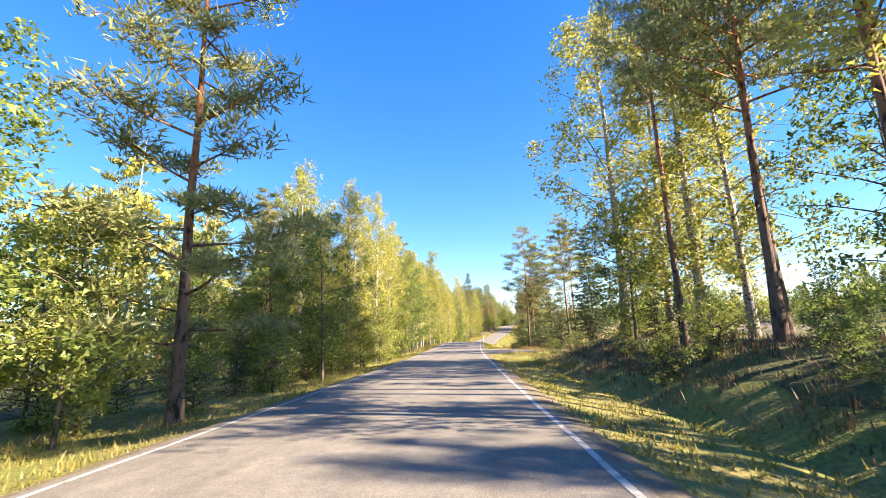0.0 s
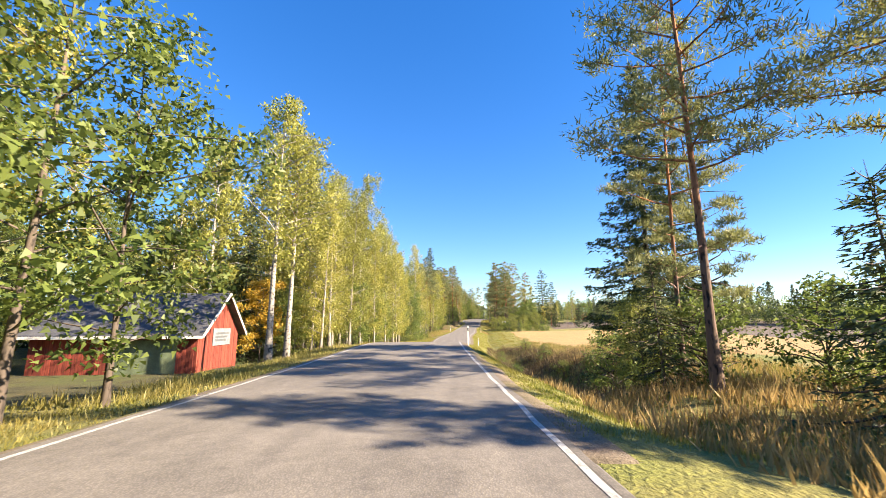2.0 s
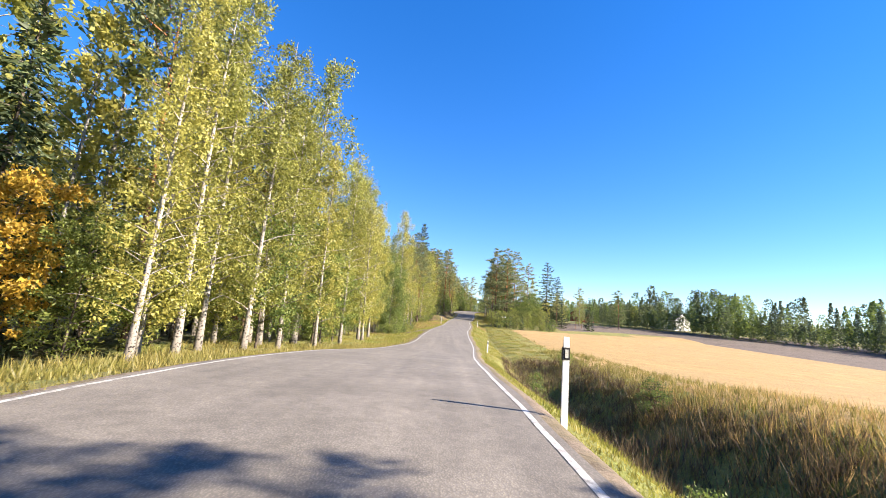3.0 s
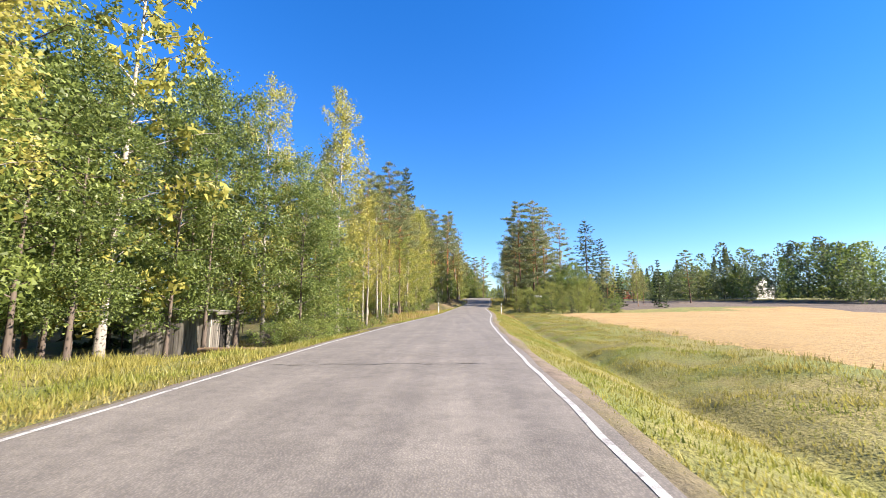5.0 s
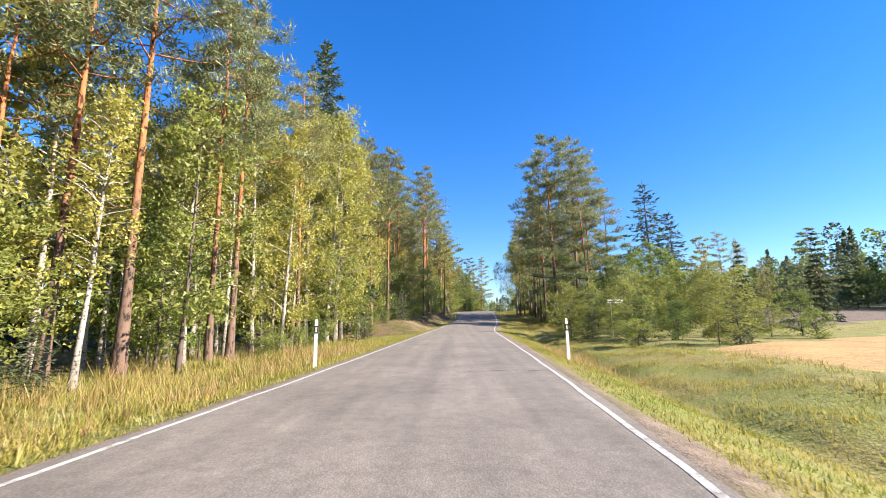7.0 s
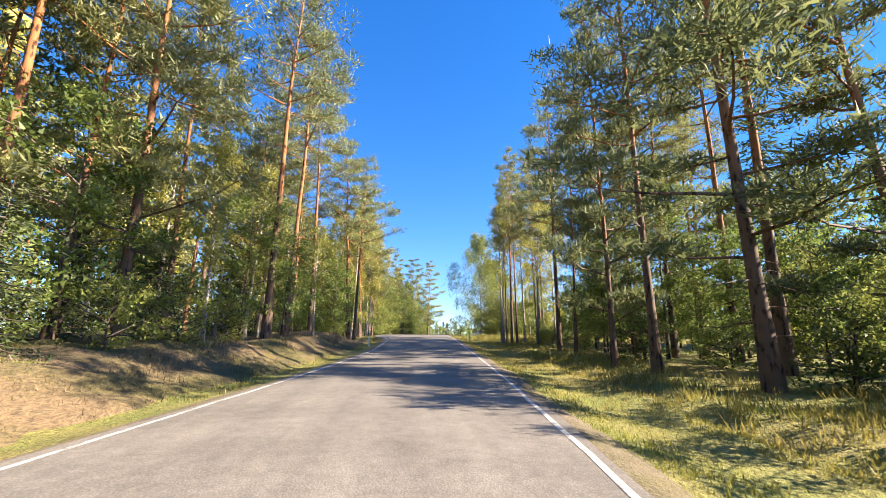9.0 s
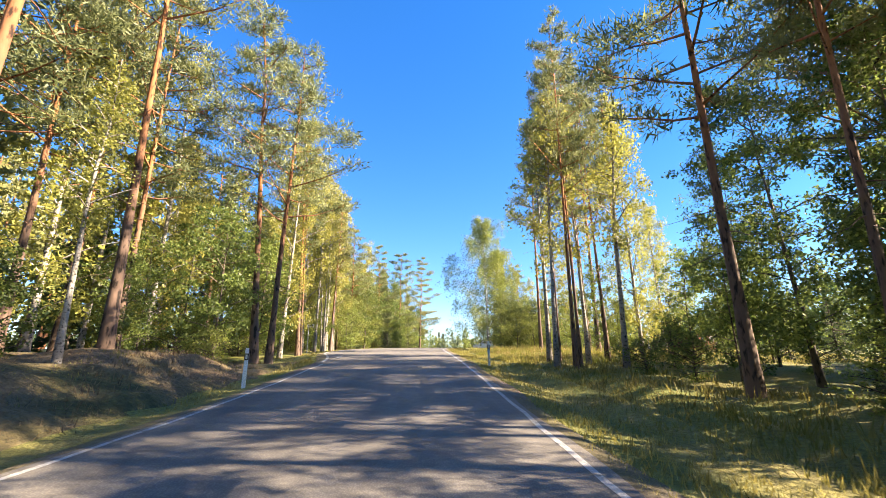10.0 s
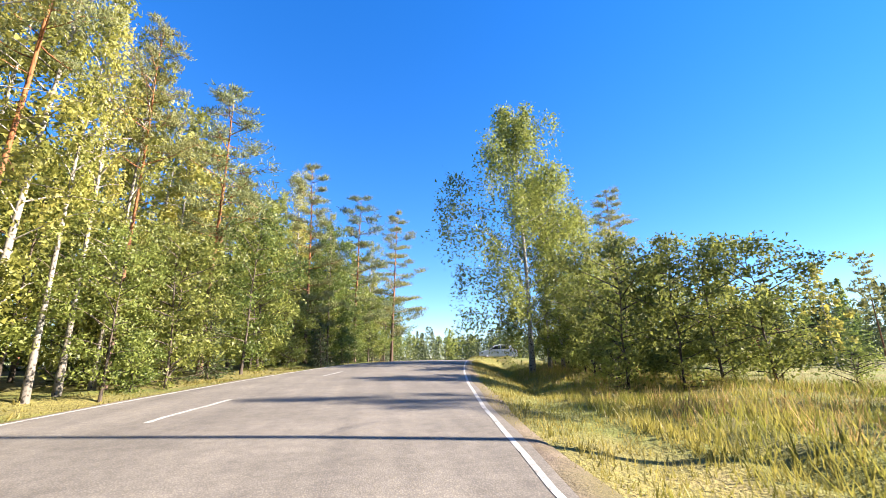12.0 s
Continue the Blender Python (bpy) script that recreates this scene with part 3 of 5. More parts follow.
def make_spruce(seed, height, spread, count, size, low=0.04, name="spruce_tree", label="dark green conical spruce with drooping branches", gap=0.42, narrow=0.26):
    """Whorls of drooping branches with hanging sprays and sky between them."""
    rng = np.random.default_rng(seed)
    root, wood = start_tree(name, label, "tree", "roadside spruces"), Wood()
    spine = stem(rng, height, 0.008 * height + 0.03, 0.02, wood, top=0.05)
    z = np.arange(low * height, 0.975 * height, gap * height / 14)
    z = np.repeat(z, 6) + rng.normal(0, 0.07, 6 * len(z))
    u = np.clip(z / height, 0, 0.985)
    env = spread * (1 - u) ** 0.8 * rng.uniform(0.6, 1.2, len(u)) + 0.15
    lift = np.where(u > 0.8, 0.35, -0.18 - 0.25 * (1 - u))
    lines, turn = [], 0.0
    for h, length, up in zip(u * height, env, lift):
        turn += 1.047 + rng.normal(0, 0.22)
        t = np.linspace(0, 1, 5)[:, None]
        line = spine(h) + np.array([math.cos(turn), math.sin(turn), 0]) * length * t + np.array([0, 0, 1.0]) * length * (up * t + 0.22 * t**3)
        if count > 1200:
            wood.add(line, 0.022 * np.linspace(1, 0.2, 5) * (0.5 + length / spread), 3)
        lines.append(line)
    lines = np.array(lines)
    wood.object("trunk", GREY_BARK, root)
    k = rng.choice(len(lines), count, p=env**1.3 / (env**1.3).sum())
    q = rng.random(count) ** 0.75
    i = np.minimum((q * 4).astype(int), 3)
    f = (q * 4 - i)[:, None]
    way = lines[k, 4] - lines[k, 0]
    way /= np.linalg.norm(way, axis=1)[:, None] + 1e-6
    side = np.column_stack([-way[:, 1], way[:, 0], 0 * way[:, 0]])
    off = rng.normal(0, 1, (count, 1)) * (0.05 + 0.16 * (1 - q[:, None]) * env[k][:, None])
    p = lines[k, i] * (1 - f) + lines[k, i + 1] * f + side * off
    hang = rng.exponential(0.13, count) * (0.4 + env[k] / spread)
    p[:, 2] -= np.minimum(hang, 0.5)
    v, fc = bits(rng, p, size, narrow, 0.1, along=way + np.sign(off) * side * 0.7 - np.array([0, 0, 0.45]))
    mesh_object("crown", v, fc, SPRUCE_NEEDLE, root)
    return root


def make_broad(seed, height, spread, count, size, leaf=GREEN_LEAF, low=0.12, name="broadleaf_tree", label="leafy green deciduous tree at the forest edge", bark=GREY_BARK, category="tree", group="roadside broadleaf trees"):
    rng = np.random.default_rng(seed)
    root, wood = start_tree(name, label, category, group), Wood()
    stems = 3 if height < 5 else 1
    all_lines = []
    for _ in range(stems):
        spine = stem(rng, height * rng.uniform(0.75, 0.95), 0.007 * height + 0.015, 0.07, wood, 6)
        n = 22 // stems + 4
        u = np.linspace(0, 1, n)
        env = spread * np.sin(math.pi * (0.2 + 0.72 * u)) ** 0.7 * rng.uniform(0.55, 1.2, n)
        all_lines.append(limbs(rng, wood, spine, height * (low + (0.9 - low) * u), env, 0.45, 0.035, 0.15))
    wood.object("trunk", bark, root)
    p, r = clumps(rng, np.concatenate(all_lines), 60 + int(count / 60), count, 0.2 + 0.13 * spread, 0.7)
    p[:, 2] = np.maximum(p[:, 2], 0.05)
    v, f = bits(rng, p, size, 0.5, 0.0)
    mesh_object("crown", v, f, leaf, root)
    return root


# patterns, built once at their own place and then copied
KINDS = {
    "birch": [make_birch(11, 17, 3.0, 9000, 0.094), make_birch(12, 19, 3.4, 9800, 0.096), make_birch(13, 15, 2.7, 7800, 0.094)],
    "weeping": [make_birch(18, 20, 6.4, 30000, 0.115, HEDGE_LEAF, droop=3.4, low=0.13, label="large weeping birch with hanging yellow-green twigs")],
    "old_birch": [make_birch(19, 14, 2.8, 6500, 0.095, low=0.36, girth=1.3, label="old birch with thick pale trunk beside the red shed")],
    "birch_mid": [make_birch(11, 17, 3.0, 3000, 0.185), make_birch(12, 19, 3.4, 3200, 0.19), make_birch(13, 15, 2.7, 2700, 0.185)],
    "pine_mid": [make_pine(21, 18, 2.7, 3000, 0.24, narrow=0.26), make_pine(22, 20, 3.0, 3100, 0.245, 0.55, narrow=0.26), make_pine(23, 16, 2.8, 3000, 0.24, 0.4, narrow=0.26)],
    "pine_low_mid": [make_pine(24, 16, 3.0, 3400, 0.25, 0.16, label="bushy pine with branches low on the stem", narrow=0.27), make_pine(25, 14, 2.8, 3200, 0.25, 0.1, label="bushy pine with branches low on the stem", narrow=0.27)],
    "spruce_mid": [make_spruce(31, 14, 2.8, 3600, 0.27), make_spruce(32, 16, 2.9, 3800, 0.27)],
    "sparse_spruce": [make_spruce(35, 16, 3.5, 6500, 0.2, label="thin spruce with open drooping branches", gap=0.6), make_pine(28, 14, 2.6, 5000, 0.2, 0.2, label="thin young pine with an open crown")],
    "broad_mid": [make_broad(41, 9, 2.8, 3200, 0.145), make_broad(42, 11, 3.0, 3400, 0.15), make_broad(43, 7, 2.4, 2600, 0.14)],
    "birch_far": [make_birch(14, 16, 3.0, 1000, 0.34), make_birch(15, 18, 3.3, 1000, 0.34)],
    "thin": [make_birch(16, 11, 1.3, 2800, 0.085, low=0.35, name="young_birch", label="slender young birch with sparse leaves", droop=0.8), make_birch(17, 13, 1.5, 3000, 0.085, low=0.4, name="young_birch", label="slender young birch with sparse leaves", droop=0.8)],
    "pine": [make_pine(21, 18, 2.7, 8600, 0.17), make_pine(22, 20, 3.0, 9000, 0.17, 0.55), make_pine(23, 16, 2.8, 8600, 0.17, 0.4)],
    "pine_low": [make_pine(24, 16, 3.0, 13000, 0.165, 0.16, label="bushy pine with branches low on the stem"), make_pine(25, 14, 2.8, 12000, 0.165, 0.1, label="bushy pine with branches low on the stem")],
    "pine_far": [make_pine(26, 18, 2.7, 1000, 0.38, narrow=0.3), make_pine(27, 17, 2.8, 1000, 0.38, 0.4, narrow=0.3)],
    "spruce": [make_spruce(31, 14, 3.0, 26000, 0.13), make_spruce(32, 16, 3.1, 28000, 0.13)],
    "spruce_far": [make_spruce(33, 15, 2.5, 1100, 0.42, gap=0.8, narrow=0.4), make_spruce(34, 18, 2.7, 1150, 0.44, gap=0.8, narrow=0.4)],
    "broad": [make_broad(41, 9, 2.8, 5600, 0.098), make_broad(42, 11, 3.0, 6000, 0.1), make_broad(43, 7, 2.4, 4400, 0.094)],
    "bush": [make_broad(51, 3.0, 1.5, 2600, 0.07, low=0.03, name="shrub", label="low leafy willow shrub in rough grass", category="shrub", group="roadside shrubs"), make_broad(52, 2.2, 1.3, 2200, 0.066, low=0.03, name="shrub", label="low leafy shrub at the forest edge", category="shrub", group="roadside shrubs")],
    "tall_bush": [make_broad(55, 5.5, 2.3, 5000, 0.081, HEDGE_LEAF, low=0.03, name="shrub", label="tall dense leafy thicket shrub", category="shrub", group="roadside shrubs")],
    "tall_broad": [make_broad(44, 14, 3.4, 13000, 0.082, LUSH_LEAF, 0.13), make_broad(45, 12, 3.2, 12500, 0.082, LUSH_LEAF, 0.13)],
    "maple": [make_broad(54, 8.5, 3.0, 6500, 0.12, ORANGE_LEAF, 0.15, "maple_tree", "maple with orange autumn leaves")],
    "young_spruce": [make_spruce(53, 4.5, 1.3, 2600, 0.1, name="young_spruce", label="young spruce at the forest edge", gap=1.1)],
}
_slot = 0
for _kind, _list in KINDS.items():
    for _ob in _list:
        _y = -66 - 1.5 * (_slot % 7)
        _lat = -60 - 4.0 * (_slot // 7) - _slot % 3
        _ob.matrix_world = Matrix.Translation(at(_y, _lat))
        _slot += 1
tree_rng = np.random.default_rng(5)
planted = []


def plant(kind, y, lat, height=None, turn=None, which=None, slim=1.0):
    """A tree of the kind at a place of the plan, scaled to its height."""
    options = KINDS[kind]
    tree_rng = np.random.default_rng(int(1000 * (y + 90) + 7919 * (lat + 200)))
    i = int(tree_rng.integers(len(options))) if which is None else which
    s = 1.0 if height is None else height / NOMINAL[kind][i]
    s *= 1 if height else float(tree_rng.uniform(0.85, 1.12))
    wide = s * slim * float(tree_rng.uniform(0.9, 1.1))
    r = float(tree_rng.uniform(0, 360)) if turn is None else turn
    ob = copy_thing(options[i], Matrix.Translation(at(y, lat, -0.05)) @ pose(0, 0, 0, float(tree_rng.normal(0, 1)), float(tree_rng.normal(0, 1)), r))
    ob.scale = (wide, wide, s)
    planted.append((y, lat))
    return ob


NOMINAL = {"birch": (17, 19, 15), "birch_far": (16, 18), "thin": (11, 13), "pine": (18, 20, 16), "pine_low": (16, 14), "pine_far": (18, 17), "spruce": (14, 16), "spruce_far": (15, 18), "broad": (9, 11, 7), "bush": (3.0, 2.2), "young_spruce": (4.5,), "maple": (8.5,), "weeping": (20,), "old_birch": (14,), "tall_bush": (5.5,), "tall_broad": (14, 12), "sparse_spruce": (16, 14)}
for _k in ("birch", "pine", "pine_low", "spruce", "broad"):
    NOMINAL[_k + "_mid"] = NOMINAL[_k]


def fill(y0, y1, a, b, count, mix, tall=(0.85, 1.12), apart=1.6):
    """Scatters trees over a stretch of the plan, none too near another."""
    kinds = list(mix)
    p = np.array([mix[k] for k in kinds], float)
    done = tries = 0
    tree_rng = np.random.default_rng(int(100 * (y0 + 90) + 3571 * (y1 + 90) + 971 * (a + 200) + 53 * (b + 200) + count))
    while done < count and tries < count * 12:
        tries += 1
        y, lat = float(tree_rng.uniform(y0, y1)), float(tree_rng.uniform(a, b))
        if any((y - q) ** 2 + (lat - w) ** 2 < apart**2 for q, w in planted):
            continue
        kind = kinds[int(tree_rng.choice(len(kinds), p=p / p.sum()))]
        i = int(tree_rng.integers(len(KINDS[kind])))
        grow = float(tree_rng.uniform(*tall))
        if kind.endswith("_far"):
            planted.append((y, lat))
            DEEP.setdefault(kind, []).append((i, y, lat, grow, float(tree_rng.uniform(0, 6.28))))
        else:
            behind = (lat < -13 or lat > 14) and kind + "_mid" in KINDS
            plant(kind + "_mid" if behind else kind, y, lat, NOMINAL[kind][i] * grow, which=i)
        done += 1


DEEP = {}


def mesh_arrays(ob):
    me = ob.data
    v = np.empty(len(me.vertices) * 3)
    me.vertices.foreach_get("co", v)
    return v.reshape(-1, 3), np.array([p.vertices[:] for p in me.polygons])


def quick_mesh(name, verts, faces, mats, slots):
    """One mesh out of many: faces of one corner count each, with their material slots."""
    me = bpy.data.meshes.new(name)
    me.vertices.add(len(verts))
    me.vertices.foreach_set("co", verts.ravel())
    loops = np.concatenate([f.ravel() for f in faces])
    sizes = np.concatenate([np.full(len(f), f.shape[1]) for f in faces])
    me.loops.add(len(loops))
    me.loops.foreach_set("vertex_index", loops)
    me.polygons.add(len(sizes))
    me.polygons.foreach_set("loop_start", np.concatenate([[0], np.cumsum(sizes)[:-1]]))
    me.polygons.foreach_set("material_index", np.concatenate([np.full(len(f), k) for f, k in zip(faces, slots)]))
    for m in mats:
        me.materials.append(m)
    me.update()
    me.validate()
    return new(name, me)


def deep_forest(kind, name, label, mats):
    """The trees behind the front rows, joined into one mesh."""
    shapes = [[mesh_arrays(c) for c in sorted(p.children, key=lambda o: o.name.startswith("crown"))] for p in KINDS[kind]]
    verts, stems, leaves, count = [], [], [], 0
    for i, y, lat, grow, turn in DEEP.get(kind, ()):
        c, sn = math.cos(turn), math.sin(turn)
        m = np.array([[c, -sn, 0], [sn, c, 0], [0, 0, 1]]) * grow
        for (v, f), store in zip(shapes[i], (stems, leaves)):
            verts.append(v @ m.T + np.array(at(y, lat, -0.05)))
            store.append(f + count)
            count += len(v)
    tagged(quick_mesh(name, np.concatenate(verts), [np.concatenate(stems), np.concatenate(leaves)], mats, (0, 1)), label, "forest", kind="stuff")


# single trees that stand out
plant("pine_low", 8.0, -5.7, 12, which=1, slim=1.15)
plant("birch", 21.5, 7.8, 18, which=1, slim=1.35), plant("birch", 17.5, 9.2, 17, which=0, slim=1.3), plant("broad", 19.5, 7.4, 7), plant("birch", 24.5, -7.0, 11.5, which=2), plant("birch", 27.5, -7.4, 12, which=1)
plant("pine", 12.1, 8.2, 16), plant("pine", 13.9, 9.6, 17), plant("pine", 15.8, 7.6, 16), plant("pine", 11, 10.8, 17)
plant("birch", 32.2, -6.9, 13.6, which=0), plant("birch", 39.1, -7.4, 13.1, which=2), plant("birch", 44.7, -7.5, 13.1, which=1), plant("birch", 35.4, -9, 12.6)
plant("birch", 19.6, 8.9, 16, which=1), plant("birch", 15.7, 9.8, 15), plant("birch", 20.6, 12.8, 11), plant("broad", 22.7, 8.8, 4)
plant("pine", 47.2, 10.8, 14.6, which=2), plant("pine", 47.7, 11.6, 14, which=0), plant("pine", 49.4, 6.8, 14.2, which=2), plant("young_spruce", 51, 6.4, 4), plant("pine_low", 52.6, 7.8, 13, which=0, slim=0.72), plant("tall_bush", 51.8, 6.2, 3.0), plant("bush", 53.4, 6.0, 2.2)
plant("pine_low", 55, 10.4, 12.5, which=1, slim=0.8)
plant("spruce", 41.8, 12.1, 11.8, which=0, slim=1.05), plant("spruce", 56.6, 8.9, 14, which=1, slim=1.0)
plant("old_birch", 59.8, -8.3, 14.6, which=0), plant("old_birch", 61.2, -7.9, 13.5, 140, 0)
plant("birch", 77.5, -12.9, 18.7), plant("birch", 80.5, -10.3, 16.6), plant("birch", 84.6, -10.2, 19.7)
plant("pine_low", 174.2, 7.5, 20.4, which=0), plant("pine", 176.6, 10.0, 20.8), plant("pine", 178.1, 6.7, 20, which=2, slim=0.8), plant("pine_low", 173.2, 10.6, 16.8)
plant("sparse_spruce", 190.7, 17.2, 18, which=1), plant("sparse_spruce", 190.5, 23.6, 20, which=0, slim=1.25), plant("sparse_spruce", 191.5, 27.3, 15.5, which=0, slim=1.2), plant("sparse_spruce", 193, 34.5, 12, which=1)
plant("spruce", 161.3, -11.6, 24.4, which=1)
plant("pine", 212.1, 8.7, 17, which=1, slim=0.8)
plant("weeping", 233, 5.3, 17.9), plant("weeping", 236, 7.0, 14), plant("pine", 246.2, 16.3, 17.5)
plant("birch", 234.5, 7.6, 11.5, which=1), plant("birch", 232.5, 9.4, 10.5, which=0), plant("pine_low", 236.5, 9.6, 11.5, which=1), plant("birch", 233.5, 11.2, 9.5, which=2), plant("birch", 236, 13, 8.5, which=0), plant("broad", 231, 12.4, 6.5), plant("pine", 240, 18.5, 9, which=2), plant("birch", 244, 27, 9)
plant("birch", 213.5, 19.5, 13.5, which=1), plant("birch", 218, 22, 14.5, which=0)
plant("maple", 70.2, -13.5, 6.5, which=0)
plant("tall_broad", 186.5, 8.4, 8.5), plant("tall_broad", 190, 9.4, 9.5), plant("tall_broad", 188, 12.2, 10.5), plant("tall_broad", 194, 11.2, 9), plant("tall_broad", 182.5, 9.6, 9), plant("pine", 188.9, 6.7, 16.8), plant("pine", 185.9, 6.6, 14.5, slim=0.7), plant("pine", 195.5, 5.3, 15.5, slim=0.6), plant("pine", 196.8, 6.0, 14.7, slim=0.55)
plant("thin", 197.6, 5.0, 11.5), plant("pine", 197.2, 5.3, 13.8, slim=0.55), plant("thin", 196.1, 4.8, 12), plant("pine", 199, 8.2, 15, slim=0.6), plant("thin", 198.4, 7.0, 12), plant("thin", 195.8, 7.4, 11.5), plant("birch", 198.5, 9.6, 12, which=2, slim=0.8), plant("broad", 200, 8.5, 5), plant("pine", 208, 11, 21, which=0, slim=0.7), plant("pine", 205.5, 10.6, 20, which=2, slim=0.65), plant("pine", 204.5, 11.8, 20, which=0, slim=0.7), plant("thin", 207, 9.6, 8), plant("broad", 209.6, 10.4, 4.5)
plant("pine", 184, -7.8, 19.4), plant("pine", 188, -8.4, 19.4), plant("pine", 192.2, -8.2, 18.1), plant("pine", 198.6, -6.9, 16.6), plant("pine", 199.4, -6.6, 15.7)
for _y, _lat, _kind in ((204, -7.6, "birch"), (205.4, -7.1, "pine"), (208.2, -7.8, "birch"), (210, -8.2, "birch"), (213.5, -8.6, "birch"), (216, -8.6, "birch"), (219, -9.2, "birch"), (223, -9.9, "birch")):
    plant(_kind, _y, _lat, float(tree_rng.uniform(12.5, 15)), slim=0.85)
for _y, _lat, _kind in ((205.7, -7.0, "pine"), (209, -7.1, "thin"), (210.6, -7.0, "thin"), (211.4, -7.3, "thin"), (212.9, -7.1, "pine"), (213.3, -7.6, "thin"), (214.2, -7.4, "thin"), (217.5, -8.3, "pine"), (219.9, -8.9, "thin"), (221.1, -9.25, "thin"), (223, -9.6, "pine")):
    plant(_kind, _y, _lat, float(tree_rng.uniform(11, 13.5)), slim=0.72)
plant("pine_low", 253, -6.8, 16, which=0), plant("pine_low", 246, -8.6, 15, which=1), plant("pine_low", 238, -9.5, 14, which=0), plant("pine", 228, -9.9, 13.5)
fill(211, 246, -11, -8.4, 22, {"bush": 2, "broad": 1, "tall_bush": 5}, (0.6, 1.05), 1.0)
fill(204, 226, -11, -8, 16, {"bush": 2, "broad": 3, "young_spruce": 2}, (0.4, 0.8), 1.0)
fill(224, 262, -11, -7.6, 26, {"bush": 2, "broad": 3, "young_spruce": 3}, (0.6, 1.0), 1.2)
plant("birch", 30, 15.5, 14, which=1), plant("pine", 33, 16.5, 15), plant("birch", 35, 15, 12, which=0), plant("broad", 31.5, 13.5, 7)
# forest, left of the road
fill(2, 14, -10, -6.3, 13, {"bush": 3, "young_spruce": 2, "broad": 2}, (0.45, 0.7), 0.9)
fill(14, 40, -7.4, -5.9, 20, {"bush": 3, "tall_bush": 2}, (0.5, 0.9), 0.9)
fill(22, 45, -9.5, -6.6, 10, {"birch": 5, "broad": 1}, (0.58, 0.72), 1.4)
for _y, _lat, _h in ((46, -15, 7), (43.5, -12.5, 6), (48.5, -17.5, 7.5), (41, -11, 6)):
    plant("broad", _y, _lat, _h)
for _y, _lat, _h, _kind in ((72, -9.0, 15, "birch"), (75.5, -8.5, 14.5, "birch"), (79, -8.6, 14, "birch"), (83.5, -8.4, 13, "birch"), (89, -8.6, 13, "birch"), (95, -8.4, 12.5, "birch"), (99.5, -8.8, 13, "birch"), (157, -9.4, 15.5, "birch"), (160.5, -9.6, 16.5, "birch"), (163.5, -9.2, 16, "birch"), (167.5, -9.4, 17, "pine"), (172.5, -9.4, 18, "pine"), (178, -9.6, 18, "pine_low")):
    plant(_kind, _y, _lat, _h)
fill(70, 101, -14, -9.6, 18, {"bush": 2, "broad": 3}, (0.5, 0.85), 1.0)
fill(52, 76, -30, -22.5, 12, {"tall_broad": 4, "birch": 2}, (0.75, 1.0), 2.0)
fill(72, 101, -12.5, -9.0, 16, {"birch": 6, "broad": 1, "pine": 1}, (0.7, 0.95), 1.4)
fill(-4.8, 23.2, -13, -6.2, 19, {"pine_low": 3, "broad": 5, "thin": 2, "bush": 2}, (0.55, 0.8))
fill(15.9, 46.8, -9, -5.7, 16, {"bush": 4, "broad": 3}, (0.6, 0.9), 1.3)
fill(19.1, 46.9, -14, -6.5, 25, {"birch": 6, "broad": 2, "thin": 1}, (0.6, 0.72))
fill(27.8, 52.3, -24, -14, 10, {"birch": 5, "broad": 3}, (0.6, 0.75))
fill(70.7, 97, -16, -9.2, 23, {"birch": 6, "pine": 2, "thin": 2, "spruce": 1}, (0.8, 1.05))
fill(83.7, 99, -12, -9.4, 9, {"bush": 4, "broad": 3}, (0.6, 0.9), 1.3)
plant("birch", 125, -10.2, 20, which=0, slim=1.0), plant("birch", 128.5, -12, 17.5, which=1), plant("birch", 121.5, -13, 14)
fill(98.8, 108.5, -17, -12.4, 8, {"tall_broad": 6}, (0.85, 1.15))
fill(108, 117, -17, -12.6, 8, {"tall_broad": 6, "birch": 1}, (0.95, 1.25))
fill(116.6, 123, -12.5, -9.8, 4, {"tall_broad": 4, "birch": 1}, (0.85, 1.05))
fill(115, 127.5, -11.5, -8.6, 22, {"bush": 3, "broad": 1}, (0.5, 0.8), 0.8)
fill(67.6, 77.8, -24, -14.5, 10, {"birch": 3, "broad": 2}, (0.7, 0.95), 2.0)
fill(69.7, 87.1, -13, -8.6, 9, {"birch": 5, "broad": 1}, (0.7, 0.95))
fill(103.7, 142.7, -24, -15, 29, {"birch": 3, "broad": 2, "pine": 3, "thin": 2}, (0.62, 0.85))
fill(141, 170.4, -16, -9.4, 35, {"pine": 4, "birch": 4, "thin": 4, "broad": 1, "spruce": 0.4}, (0.72, 0.98))
fill(147, 170.2, -10.5, -8.2, 12, {"bush": 3, "broad": 1, "young_spruce": 1}, (0.4, 0.7), 1.2)
fill(174, 197, -9.6, -7.2, 13, {"broad": 3, "bush": 3, "thin": 2}, (0.5, 0.85), 1.1)
fill(170.3, 197.8, -15, -8.2, 26, {"pine": 5, "birch": 1, "thin": 3, "broad": 1, "young_spruce": 2}, (0.82, 1.05))
fill(170.2, 215.2, -12, -7.4, 16, {"bush": 3, "young_spruce": 2, "broad": 2}, (0.5, 0.9), 1.3)
fill(197, 216.9, -16, -8.4, 25, {"pine": 2, "birch": 5, "thin": 5, "broad": 2}, (0.7, 0.9))
fill(215.3, 262.8, -17, -8.8, 41, {"pine_low": 3, "birch": 6, "broad": 3, "spruce": 1, "young_spruce": 2}, (0.7, 0.95))
fill(-6.7, 50.6, -40, -14, 37, {"pine_far": 4, "birch_far": 3, "spruce_far": 2}, (0.6, 0.72), apart=3)
fill(52.9, 71.5, -40, -26, 14, {"pine_far": 4, "birch_far": 3, "spruce_far": 2}, (0.6, 0.8), apart=3)
